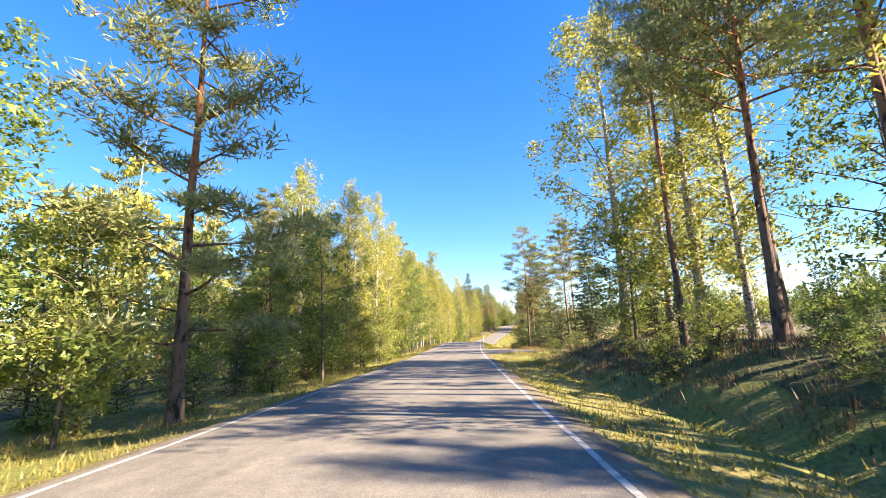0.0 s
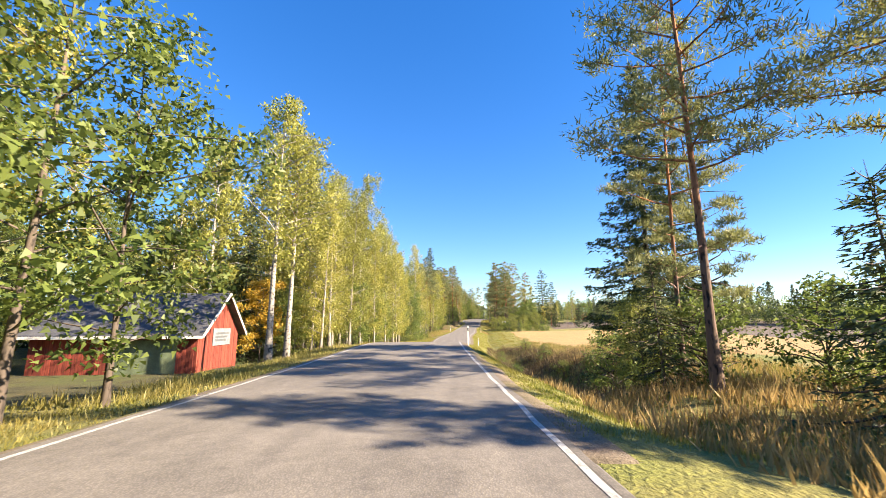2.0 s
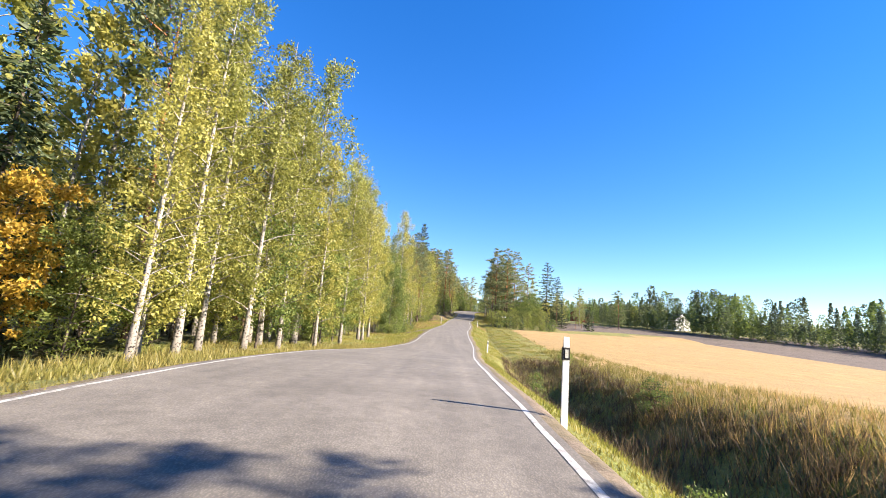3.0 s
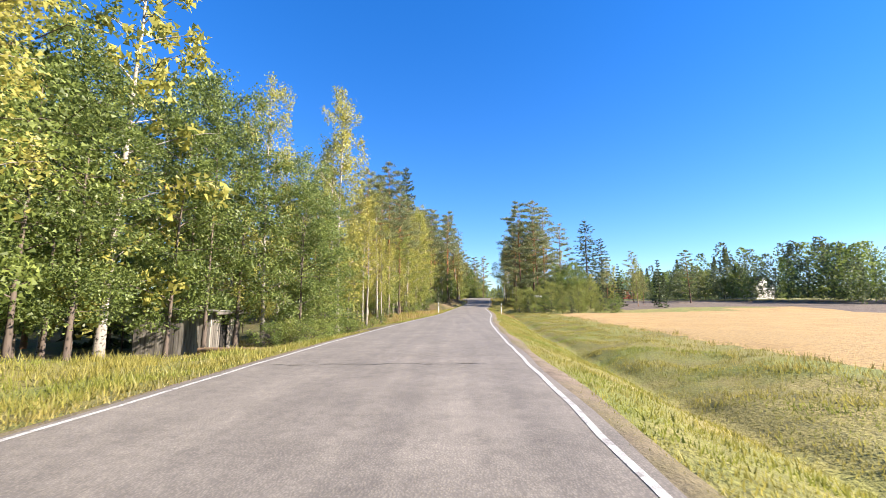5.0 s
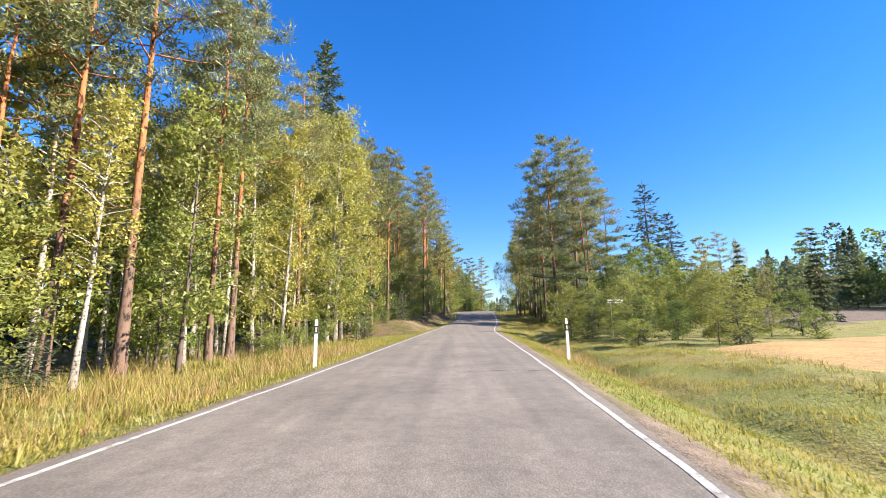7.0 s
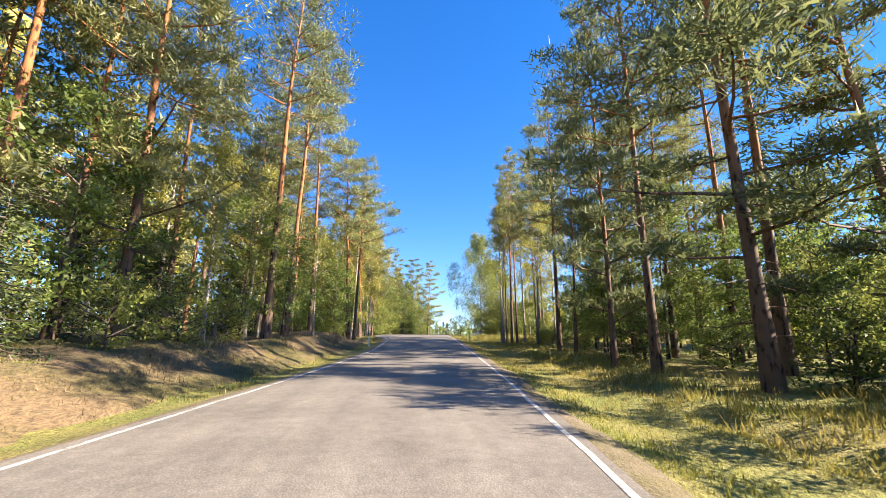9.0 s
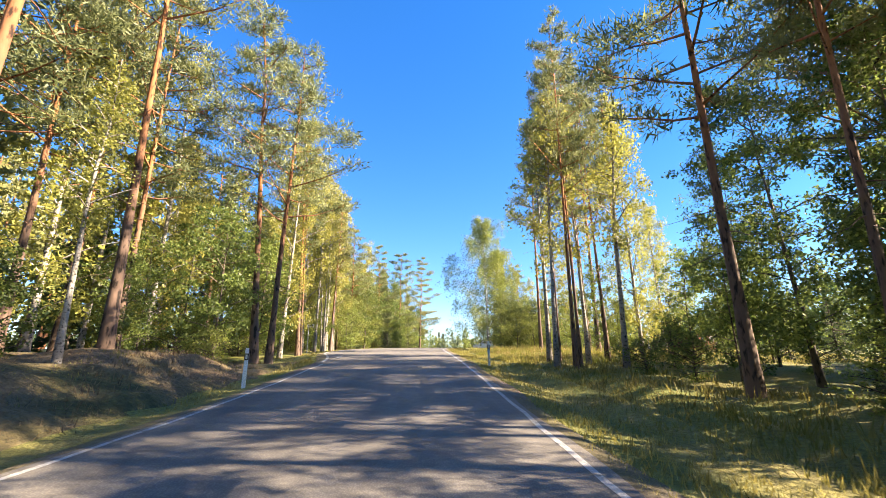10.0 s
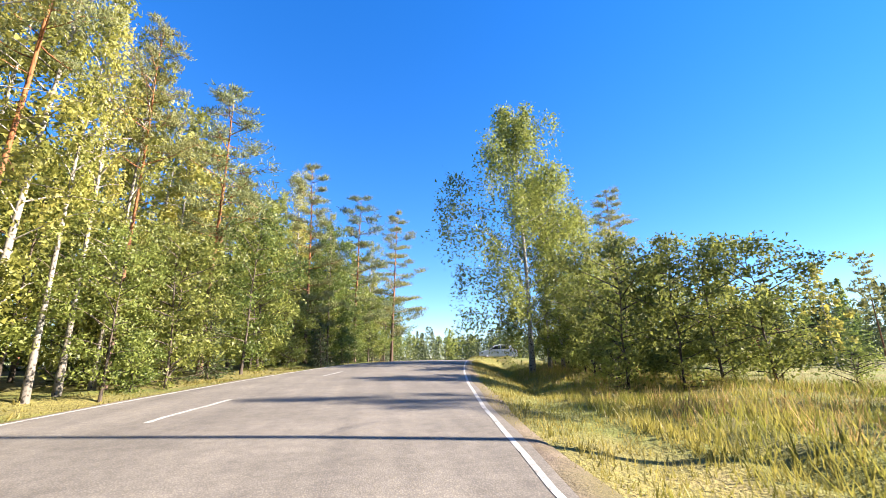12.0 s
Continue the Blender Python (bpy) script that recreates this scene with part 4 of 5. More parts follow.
fill(71.4, 171, -42, -16.5, 93, {"pine_far": 4, "birch_far": 3, "spruce_far": 2}, (0.7, 0.95), apart=3)
fill(171, 281.2, -42, -16, 93, {"pine_far": 5, "birch_far": 2, "spruce_far": 2}, (0.8, 1.0), apart=3)
fill(257.8, 300.7, -34, -17, 25, {"pine_far": 4, "birch_far": 2, "spruce_far": 2}, (0.7, 0.9), apart=2.5)
# forest, right of the road
fill(-8, 17, 7.6, 16, 11, {"pine": 4, "birch": 3, "thin": 2, "broad": 3}, (0.75, 1.0))
fill(4, 27, 5.0, 9.5, 22, {"bush": 4, "young_spruce": 1}, (0.3, 0.65), 0.9)
fill(-4, 11, 16, 34, 5, {"pine_far": 4, "birch_far": 3, "spruce_far": 2}, (0.7, 0.9), apart=4)
fill(44, 57.2, 7, 13, 7, {"bush": 4, "young_spruce": 3}, apart=1.0)
fill(151, 174, 6.5, 15, 22, {"bush": 5, "tall_bush": 3, "young_spruce": 1}, (0.55, 0.9), 1.3)
fill(155, 178, 11, 21.5, 26, {"tall_bush": 4, "bush": 4, "broad": 1, "young_spruce": 1}, (0.45, 0.95), 1.3)
plant("pine_low", 190, 46, 12, which=0, slim=1.3), plant("birch", 186, 33, 10, which=2), plant("birch", 184, 27.5, 8.5, which=0)
plant("pine_low", 181, 6.5, 17, which=1, slim=0.75), plant("pine_low", 184.5, 9.2, 14, which=0, slim=0.75)
fill(134, 168, -13, -9.6, 30, {"thin": 7, "pine": 2, "birch": 3}, (0.75, 1.0), 1.1)
fill(134, 168, -14, -10.4, 14, {"broad": 3, "young_spruce": 1}, (0.5, 0.8), 1.0)
fill(133.5, 152, -14, -10, 26, {"bush": 3, "young_spruce": 2, "broad": 1}, (0.3, 0.6), 0.9)
fill(133.5, 142.8, -15, -11, 10, {"birch": 3, "pine": 3, "thin": 2}, (0.65, 0.9))
fill(131.4, 149.4, -11, -9.0, 7, {"bush": 1}, (0.25, 0.45), 1.2)
fill(170.7, 179.3, -12, -8.4, 6, {"broad": 2, "bush": 3}, (0.6, 0.9), 1.3)
fill(181.5, 191, 8.5, 14, 5, {"pine": 1}, (0.8, 1.05))
fill(165, 200, 10, 19, 22, {"broad": 5, "young_spruce": 1}, (0.6, 0.85))
for _y, _lat, _h in ((187, 8.8, 5.5), (191.6, 8.6, 5), (194.6, 12.6, 6), (184.5, 12.4, 6.5)):
    plant("broad", _y, _lat, _h)
fill(183, 198, 6.6, 12, 8, {"bush": 1}, (0.45, 0.8), 1.0)
fill(172.5, 192.8, 7.0, 12, 6, {"bush": 3, "young_spruce": 1}, (0.5, 0.9), 1.2)
fill(171.9, 188.9, 14, 34, 10, {"pine_far": 2, "spruce_far": 1, "birch_far": 2}, (0.35, 0.6), apart=4)
fill(220.7, 229.5, 6.2, 12, 14, {"tall_bush": 3, "bush": 2}, (0.6, 1.0), 1.6)
fill(216.5, 230, 11, 17, 7, {"bush": 3, "tall_bush": 1}, (0.5, 0.8), 1.6)
fill(229, 240, 7.2, 12.5, 15, {"tall_bush": 3, "broad": 2}, (0.65, 0.95), 1.5)
fill(231.6, 246, 13, 34, 15, {"birch_far": 3, "pine_far": 3, "spruce_far": 2}, (0.34, 0.5), apart=3)
fill(262, 299.3, 20, 40, 12, {"pine_far": 3, "birch_far": 3, "spruce_far": 2}, (0.5, 0.65), apart=3)
fill(54.3, 87.9, 4.5, 10, 7, {"bush": 1}, (0.35, 0.6))
for _y, _lat, _h in ((36.7, 16.3, 3), (38.2, 21.9, 4), (46.1, 25.8, 5.9), (41.6, 29.2, 4.9), (49.5, 33.1, 5.8), (208.2, 13.2, 3.6), (212.2, 15.5, 4.4)):
    plant("broad", _y, _lat, _h)
for _y, _lat, _h in ((44.1, 15, 4.1), (45, 17.5, 4.5), (45.9, 20.1, 4), (48.6, 15.5, 3.5)):
    plant("birch", _y, _lat, _h, which=2)
PALE_STEM = plain("pale_stem", (0.32, 0.301, 0.269), 0.9, wear=0.5, scale=4.0)
RED_STEM = plain("red_stem", (0.205, 0.096, 0.0448), 0.9, wear=0.4, scale=2.0)
DARK_STEM = plain("dark_stem", (0.096, 0.0768, 0.0576), 0.9, wear=0.4, scale=2.0)
deep_forest("birch_far", "birch_forest", "birch trees standing deeper in the forest", (PALE_STEM, BIRCH_LEAF))
deep_forest("pine_far", "pine_forest", "pine trees standing deeper in the forest", (RED_STEM, PINE_NEEDLE))
deep_forest("spruce_far", "spruce_forest", "spruce trees standing deeper in the forest", (DARK_STEM, SPRUCE_NEEDLE))

# ---- distant woods ----
def distant_woods(name, label, runs, seed, mats, m=400):
    """Runs: (y0, lat0, y1, lat1, depth, count, low, high). Crowns of many clumps, pointed or round."""
    rng = np.random.default_rng(seed)
    verts, faces, slots, count = [], [], [], 0
    for y0, a, y1, b, deep, n, low, high in runs:
        s = rng.random(n)
        for y, lat in zip(y0 + (y1 - y0) * s + rng.normal(0, deep, n), a + (b - a) * s + rng.normal(0, deep, n)):
            h = rng.uniform(low, high)
            pointed = rng.random() < 0.4
            u = rng.random(m) ** 0.8
            r = h * 0.2 * ((1 - u) * 0.95 + 0.05 if pointed else np.sin(math.pi * (0.15 + 0.8 * u)) ** 0.7)
            t = rng.uniform(0, 6.28, m)
            q = rng.random(m) ** 0.4
            p = np.column_stack([np.cos(t) * r * q, np.sin(t) * r * q, h * (0.04 + 0.96 * u)]) + np.array(at(float(y), float(lat)))
            v, f = bits(rng, p, h * 0.028 * (400 / m) ** 0.5, 0.5, 0.2)
            verts.append(v), faces.append(f + count), slots.append(int(rng.random() < (0.15 if pointed else 0.6)))
            count += len(v)
    tagged(quick_mesh(name, np.concatenate(verts), faces, mats, slots), label, "forest", kind="stuff")


distant_woods("distant_woods_right", "mixed woods beyond the fields", [
    (163.2, 130, 205.5, 62, 5.6, 120, 8, 15), (207, 58, 199, 38, 4, 34, 4, 8), (209.4, 60, 272, 60, 11.2, 110, 7, 10), (31.1, 110, 100.4, 165, 8, 130, 14, 21),
    (100.4, 165, 167.7, 130, 8, 130, 12, 20), (163.2, 128, 205.5, 60, 3.2, 90, 3, 6), (100.4, 160, 167.7, 126, 3.2, 90, 3, 6), (20.7, 50, 38.9, 110, 6.4, 60, 9, 15), (272, 30, 286.7, 120, 11.2, 80, 8, 11), (51.5, 40, 76, 62, 4.8, 12, 3, 6)], 61, (FAR_NEEDLE, GREEN_LEAF))
distant_woods("distant_woods_left", "thick woods far behind the roadside trees", [(-15.6, -50, 286.7, -52, 4, 190, 9, 14)], 63, (FAR_NEEDLE, GREEN_LEAF), 200)
distant_woods("distant_woods_ahead", "dark spruce forest on the far horizon", [(450, -260, 450, 420, 24, 560, 13, 19), (312.5, 30, 325, 260, 16, 90, 9, 14), (425, -60, 425, 240, 8, 420, 10, 15)], 62, (FAR_NEEDLE, GREEN_LEAF), 190)


# ---- grass ----
def grass(name, label, y0, y1, near, far, density, height, mat, seed, clump=0.5, wide=0.02):
    """Blades in tufts between two lateral distances; near and far may change along the road."""
    rng = np.random.default_rng(seed)
    na, fa = (near, far) if callable(near) else (lambda y: near + 0 * y, lambda y: far + 0 * y)
    area = (y1 - y0) * float(np.mean(np.abs(fa(np.linspace(y0, y1, 50)) - na(np.linspace(y0, y1, 50)))))
    tufts = int(area * density / 7)
    ty, u = rng.uniform(y0, y1, tufts), rng.random(tufts) ** 1.25
    tl = na(ty) + (fa(ty) - na(ty)) * u
    patch = 0.5 + 0.5 * np.sin(ty * 0.6 + 2 * tl) * np.sin(ty * 0.23 + 1.1 * tl + seed)
    th = height * (1 - clump * patch) * rng.uniform(0.6, 1.2, tufts) * np.clip(0.65 + 2.2 * u, 0, 1)
    k = np.repeat(np.arange(tufts), 7)
    n = len(k)
    y, lat = ty[k] + rng.normal(0, 0.1, n), tl[k] + rng.normal(0, 0.1, n)
    base = np.column_stack([road_x(y) + lat, y, ground_z(y, lat) - 0.03])
    h = (th[k] * rng.uniform(0.5, 1.15, n))[:, None]
    lean = rng.normal(0, 0.32, (n, 2)) * h
    t = rng.uniform(0, math.pi, n)
    w = (wide * rng.uniform(0.6, 1.5, n))[:, None] * np.column_stack([np.cos(t), np.sin(t), 0 * t])
    tip = base + np.column_stack([lean, h])
    verts = np.stack([base - w, base + w, tip], 1).reshape(-1, 3)
    tagged(quick_mesh(name, verts, [np.arange(3 * n).reshape(-1, 3)], [mat], [0]), label, "grass", kind="stuff")


right_out = lambda y: RIGHT_EDGE + 0.03 + 0 * y
left_out = lambda y: LEFT_EDGE - 0.06 - left_widening(y)
grass("verge_grass", "short yellowing verge grass by the road", -5.2, 31.6, right_out, lambda y: right_out(y) + 3.2, 90, 0.16, BLADE, 71)
grass("verge_grass", "short yellow-green verge grass by the road", 43.4, 172, right_out, lambda y: right_out(y) + 6.2, 330, 0.13, BLADE_GREEN, 72, 0.4, 0.01)
grass("verge_grass", "short yellowing verge grass by the road", 172, 257.1, right_out, lambda y: right_out(y) + 4.0, 230, 0.16, BLADE, 73, 0.4, 0.01)
grass("verge_grass", "short yellowing verge grass by the road", -5.2, 100.4, left_out, lambda y: left_out(y) - 3.5, 150, 0.2, BLADE, 74, 0.5, 0.011)
grass("verge_grass", "short yellow-green verge grass by the road", 100.4, 165.9, left_out, lambda y: left_out(y) - 4.2, 190, 0.2, BLADE_GREEN, 75, 0.5, 0.011)
grass("verge_grass", "short yellowing verge grass by the road", 197, 257.1, left_out, lambda y: left_out(y) - 3.0, 82, 0.15, BLADE, 76)
grass("dry_grass", "tall dry pale grass between road and forest", 131, 152, lambda y: left_out(y) - 0.9, lambda y: left_out(y) - 6.6, 60, 0.6, BLADE_DRY, 77, wide=0.01)
grass("meadow_grass", "yellow-green grass between road and forest", 131, 158, lambda y: left_out(y) - 0.6, lambda y: left_out(y) - 6.0, 90, 0.4, BLADE_GREEN, 92, wide=0.011)
grass("meadow_grass", "golden grass in front of the red shed", 46.5, 85.7, lambda y: left_out(y) - 1.2, lambda y: left_out(y) - 7.0, 90, 0.38, BLADE, 78, wide=0.014)
grass("meadow_grass", "yellow-green meadow grass with weeds by the road", 90, 107.5, lambda y: left_out(y) - 0.8, lambda y: left_out(y) - 8.5, 100, 0.36, BLADE_GREEN, 96, 0.6, wide=0.012)
grass("undergrowth", "dry grass and weeds under the forest edge", 118, 166, lambda y: left_out(y) - 4.4, lambda y: left_out(y) - 11.5, 70, 0.5, BLADE, 97, 0.7, wide=0.013)
grass("reeds", "tall brown reeds and weeds in the ditch", 51.5, 90.6, 3.4, 9.0, 128, 0.75, REED, 79, wide=0.011)
grass("dry_grass", "dry grass along the field edge", 76, 152, 7.0, 10.2, 60, 0.26, BLADE, 80, wide=0.011)
grass("dry_grass", "tall dry reddish grass and weeds by the ditch", 43.4, 53.6, 4.4, 9.0, 60, 0.45, BLADE_DRY, 81, wide=0.014)
grass("dry_grass", "tall golden grass beside the clearing", 200, 240, 4.6, 12, 26, 0.6, BLADE_DRY, 82, 0.8, wide=0.01)
grass("dry_grass", "yellowing tall grass beside the clearing", 198, 245, 3.4, 13, 110, 0.5, BLADE_GREEN, 87, 0.7, wide=0.01)
grass("dry_grass", "tall golden grass on the bank of the ditch", 52, 76, 7.2, 12.5, 70, 0.6, BLADE_DRY, 93, 0.5, wide=0.011)
grass("dry_grass", "tall yellow grass between ditch and field", 50, 100, 8.0, 13.0, 82, 0.5, BLADE, 88, 0.5, wide=0.014)
grass("dry_grass", "yellowing grass and weeds on the bank by the side road", 20, 33.6, 2.6, 13, 70, 0.4, BLADE, 89, 0.7, wide=0.012)
grass("undergrowth", "dry grass and twigs on the sandy bank", 164, 199, -4.5, -10.5, 130, 0.22, BLADE, 90, 0.9, wide=0.011)
grass("undergrowth", "brown heather and twigs on the mossy bank", 164, 199, -5.2, -10.5, 110, 0.3, REED, 94, 0.8, wide=0.012)
grass("meadow_grass", "yellow grass in the clearing", 196, 216, 8, 24, 45, 0.35, BLADE, 91, 0.6, wide=0.016)
grass("undergrowth", "dry brown undergrowth on the wooded bank", -3.1, 30.1, 4.6, 11, 60, 0.4, REED, 84, wide=0.017)
grass("dry_grass", "tall orange dry grass behind the side road", 39.9, 51.5, 3.0, 24, 60, 0.6, BLADE_DRY, 85, wide=0.017)
grass("dry_grass", "tall dry grass by the side road", 23.9, 34.2, 6.0, 24, 60, 0.5, BLADE_DRY, 86, wide=0.013)
grass("dry_grass", "tall dry grass under the roadside pines", 166.8, 203.4, 4.2, 8.0, 60, 0.4, BLADE, 83, wide=0.014)


# ---- things ----
def ground_spot(y, lat, turn=0.0, dz=0.0):
    return Matrix.Translation(at(y, lat, dz)) @ pose(0, 0, 0, 0, 0, turn)


def delineator():
    root = tagged(new("delineator_post"), "white plastic road marker post with black band", "marker post", "roadside marker posts")
    bm = bmesh.new()
    for z, w, d in ((-0.3, 0.042, 0.03), (0.9, 0.038, 0.026), (1.02, 0.034, 0.018)):
        for x, y in ((-w, -d), (w, -d), (w * 0.7, d), (-w * 0.7, d)):
            bm.verts.new((x, y, z))
    bm.verts.ensure_lookup_table()
    for r in (0, 4):
        for k in range(4):
            bm.faces.new([bm.verts[r + k], bm.verts[r + (k + 1) % 4], bm.verts[r + 4 + (k + 1) % 4], bm.verts[r + 4 + k]])
    bm.faces.new(bm.verts[8:12]), bm.faces.new(bm.verts[0:4])
    part("body", bm, WHITE_PLASTIC, root)
    part("band", boxed(-0.043, -0.031, 0.74, 0.043, 0.031, 0.9, 0.006), BLACK_PLASTIC, root, "black band")
    part("reflector", boxed(-0.02, -0.036, 0.77, 0.02, -0.03, 0.87), REFLECTOR, root, "grey reflector")
    return root


marker = delineator()
marker.matrix_world = ground_spot(62.6, 1.7, 6, 0.06)
for _y, _lat, _tall in ((89.9, 2.3, 1.0), (145.0, 2.75, 1.45), (142.0, -4.54, 1.35), (191.2, -4.42, 1.0), (196.6, 2.3, 1.0)):
    copy_thing(marker, ground_spot(_y, _lat, 4 + _y % 3, -0.12)).scale = (1.15, 1.15, _tall)



def boarded_wall(parent, origin, along, length, height_at, base, mat, width=0.19, skip=None):
    """Vertical boards, each its own piece, 25 mm proud of the wall behind."""
    out = Vector((along.y, -along.x, 0))
    n = int(length / width)
    rng = random.Random(n + int(length * 10))
    for k in range(n):
        s = (k + 0.5) * width
        if skip and skip[0] < s < skip[1]:
            lo, hi = skip[2], height_at(s)
            if hi - lo < 0.15:
                continue
        else:
            lo, hi = base, height_at(s)
        bm = boxed(-width * 0.46, -0.012, 0, width * 0.46, 0.012, hi - lo - rng.uniform(0, 0.03))
        ob = part("board", bm, mat, parent)
        m = Matrix((along, out, Vector((0, 0, 1)))).transposed().to_4x4()
        ob.matrix_local = Matrix.Translation(origin + along * s + out * (0.014 + rng.uniform(0, 0.008)) + Vector((0, 0, lo))) @ m @ pose(0, 0, 0, 0, rng.uniform(-0.3, 0.3), 0)


def red_shed(y0, y1, lat_front, lat_back, z_base, z_eave, z_ridge, door=None, banner=None, label="old red wooden shed with grey felt roof"):
    """Gable wall faces the road, the eaves run away from it."""
    root = tagged(new("shed"), label, "shed")
    x_at = float(road_x(y0))
    root.matrix_world = Matrix.Translation((x_at + lat_front, y0, z_base)) @ pose(0, 0, 0, 0, 0, 9)
    w, d, e, r = y1 - y0, lat_front - lat_back, z_eave - z_base, z_ridge - z_base
    bm = bmesh.new()
    outline = [(0, -0.6), (w, -0.6), (w, e), (w / 2, r), (0, e)]
    fr = [bm.verts.new((0, y, z)) for y, z in outline]
    bk = [bm.verts.new((-d, y, z)) for y, z in outline]
    bm.faces.new(fr), bm.faces.new(bk[::-1])
    for k in range(5):
        bm.faces.new([fr[k], bk[k], bk[(k + 1) % 5], fr[(k + 1) % 5]])
    part("wall", bm, RED_BOARD, root)
    boarded_wall(root, Vector((0, 0, 0)), Vector((0, 1, 0)), w, lambda s: e + (r - e) * (1 - abs(s - w / 2) / (w / 2)) - 0.05, -0.4, RED_BOARD)
    boarded_wall(root, Vector((-d, 0, 0)), Vector((1, 0, 0)), d, lambda s: e - 0.03, 0.02, RED_BOARD, skip=(d - door[1], d - door[0], door[2]) if door else None)
    slope = math.hypot(w / 2 + 0.45, (r - e) * (w / 2 + 0.45) / (w / 2))
    for side in (0, 1):
        bm = boxed(-d - 0.4, 0, 0, 0.45, slope, 0.06)
        slab = part("roof", bm, ROOF_FELT, root)
        a = math.degrees(math.atan2(r - e, w / 2))
        low = e - (r - e) * 0.45 / (w / 2) + 0.06
        slab.matrix_local = (Matrix.Translation((0, -0.45, low)) @ pose(0, 0, 0, a)) if side == 0 else (Matrix.Translation((-d + 0.05, w + 0.45, low)) @ pose(0, 0, 0, a, 0, 180))
        verge = part("bargeboard", boxed(0.451, 0, -0.1, 0.48, slope, 0.08), WHITE_PAINT, root, "white bargeboard")
        verge.matrix_local = (Matrix.Translation((0, -0.45, low)) @ pose(0, 0, 0, a)) if side == 0 else (Matrix.Translation((0.93, w + 0.45, low)) @ pose(0, 0, 0, a, 0, 180))
    part("fascia", boxed(-d - 0.4, -0.48, e - (r - e) * 0.9 / w - 0.05, 0.45, -0.452, e - (r - e) * 0.9 / w + 0.1), WHITE_PAINT, root, "white eaves board")
    if door:
        part("door", boxed(-door[1], -0.05, 0.02, -door[0], -0.005, door[2], 0.01), GREEN_BOARD, root, "faded green wide door")
        for k in (door[0] - 0.06, door[1] - 0.06):
            part("door_frame", boxed(-k - 0.12, -0.07, 0.02, -k, -0.052, door[2] + 0.05), RED_BOARD, root)
    if banner:
        y_a, y_b, z_a, z_b = banner
        board = part("banner", boxed(0.045, y_a, z_a, 0.075, y_b, z_b, 0.005), SHEET_WHITE, root, "white banner on the gable")
        for k in range(3):
            z = z_b - (z_b - z_a) * (0.3 + 0.2 * k)
            part("text_bar", boxed(0.0751, y_a + 0.3, z - 0.06, 0.078, y_b - 0.3 - 0.2 * k, z + 0.06), plain("faded_ink", (0.11, 0.12, 0.13)), board)
    return root


grass("dry_grass", "tall dry weeds round the marker post", 142.5, 151, 2.6, 4.6, 60, 0.6, BLADE_DRY, 95, 0.5, wide=0.01)
red_shed(61.5, 67.6, -12.9, -21.0, -2.18, 0.42, 2.6, (0.9, 4.2, 2.15), (1.9, 4.6, 1.75, 2.75))
red_shed(53.6, 56.6, -21.1, -26, -2.05, 0.25, 1.3, label="small red wooden outbuilding behind bushes")


def grey_shed(y0, y1, lat_front, lat_back, height, label, opening=None):
    """A low shed of grey boards, long side to the road, with a nearly flat roof."""
    root = tagged(new("shed"), label, "shed", "grey board sheds")
    base = float(ground_z((y0 + y1) / 2, lat_front - 0.5)) - 0.1
    root.matrix_world = Matrix.Translation((float(road_x(y0)) + lat_front, y0, base)) @ pose(0, 0, 0, 0, 0, 6)
    w, d = y1 - y0, lat_front - lat_back
    part("wall", boxed(-d, 0, -0.9, 0, w, height), GREY_BOARD, root)
    boarded_wall(root, Vector((0, 0, 0)), Vector((0, 1, 0)), w, lambda s: height - 0.02, -0.7, GREY_BOARD, 0.2)
    boarded_wall(root, Vector((-d, 0, 0)), Vector((1, 0, 0)), d, lambda s: height - 0.02, -0.7, GREY_BOARD, 0.2)
    slab = part("roof", boxed(-d - 0.3, -0.35, 0, 0.5, w + 0.35, 0.05), ROOF_TIN, root, "pale metal roof")
    slab.matrix_local = Matrix.Translation((0, 0, height + 0.02)) @ pose(0, 0, 0, 0, 2.5, 0)
    for k in range(int(w / 1.1)):
        rib = part("rib", boxed(-d - 0.28, -0.03, 0.05, 0.48, 0.03, 0.08), ROOF_TIN, slab)
        rib.location = (0, 0.2 + 1.1 * k, 0)
    part("eaves_board", boxed(0.44, -0.33, height - 0.16, 0.47, w + 0.33, height - 0.02), GREY_BOARD, root)
    if opening:
        # no hole in the wall: a flat panel over the boards, painted with indoor shade
        part("doorway", boxed(0.03, opening[0], 0.05, 0.06, opening[1], height - 0.25), INTERIOR_SHADE, root, "open doorway with its inner shade painted near black")
    return root


grey_shed(125.5, 132, -11.0, -14.4, 2.0, "long low shed of weathered grey boards")
grey_shed(115, 118.9, -13.3, -17.0, 2.3, "grey board shed half hidden by trees", (1.2, 2.0))

# logs lying in a heap by the trees
_rng = random.Random(9)
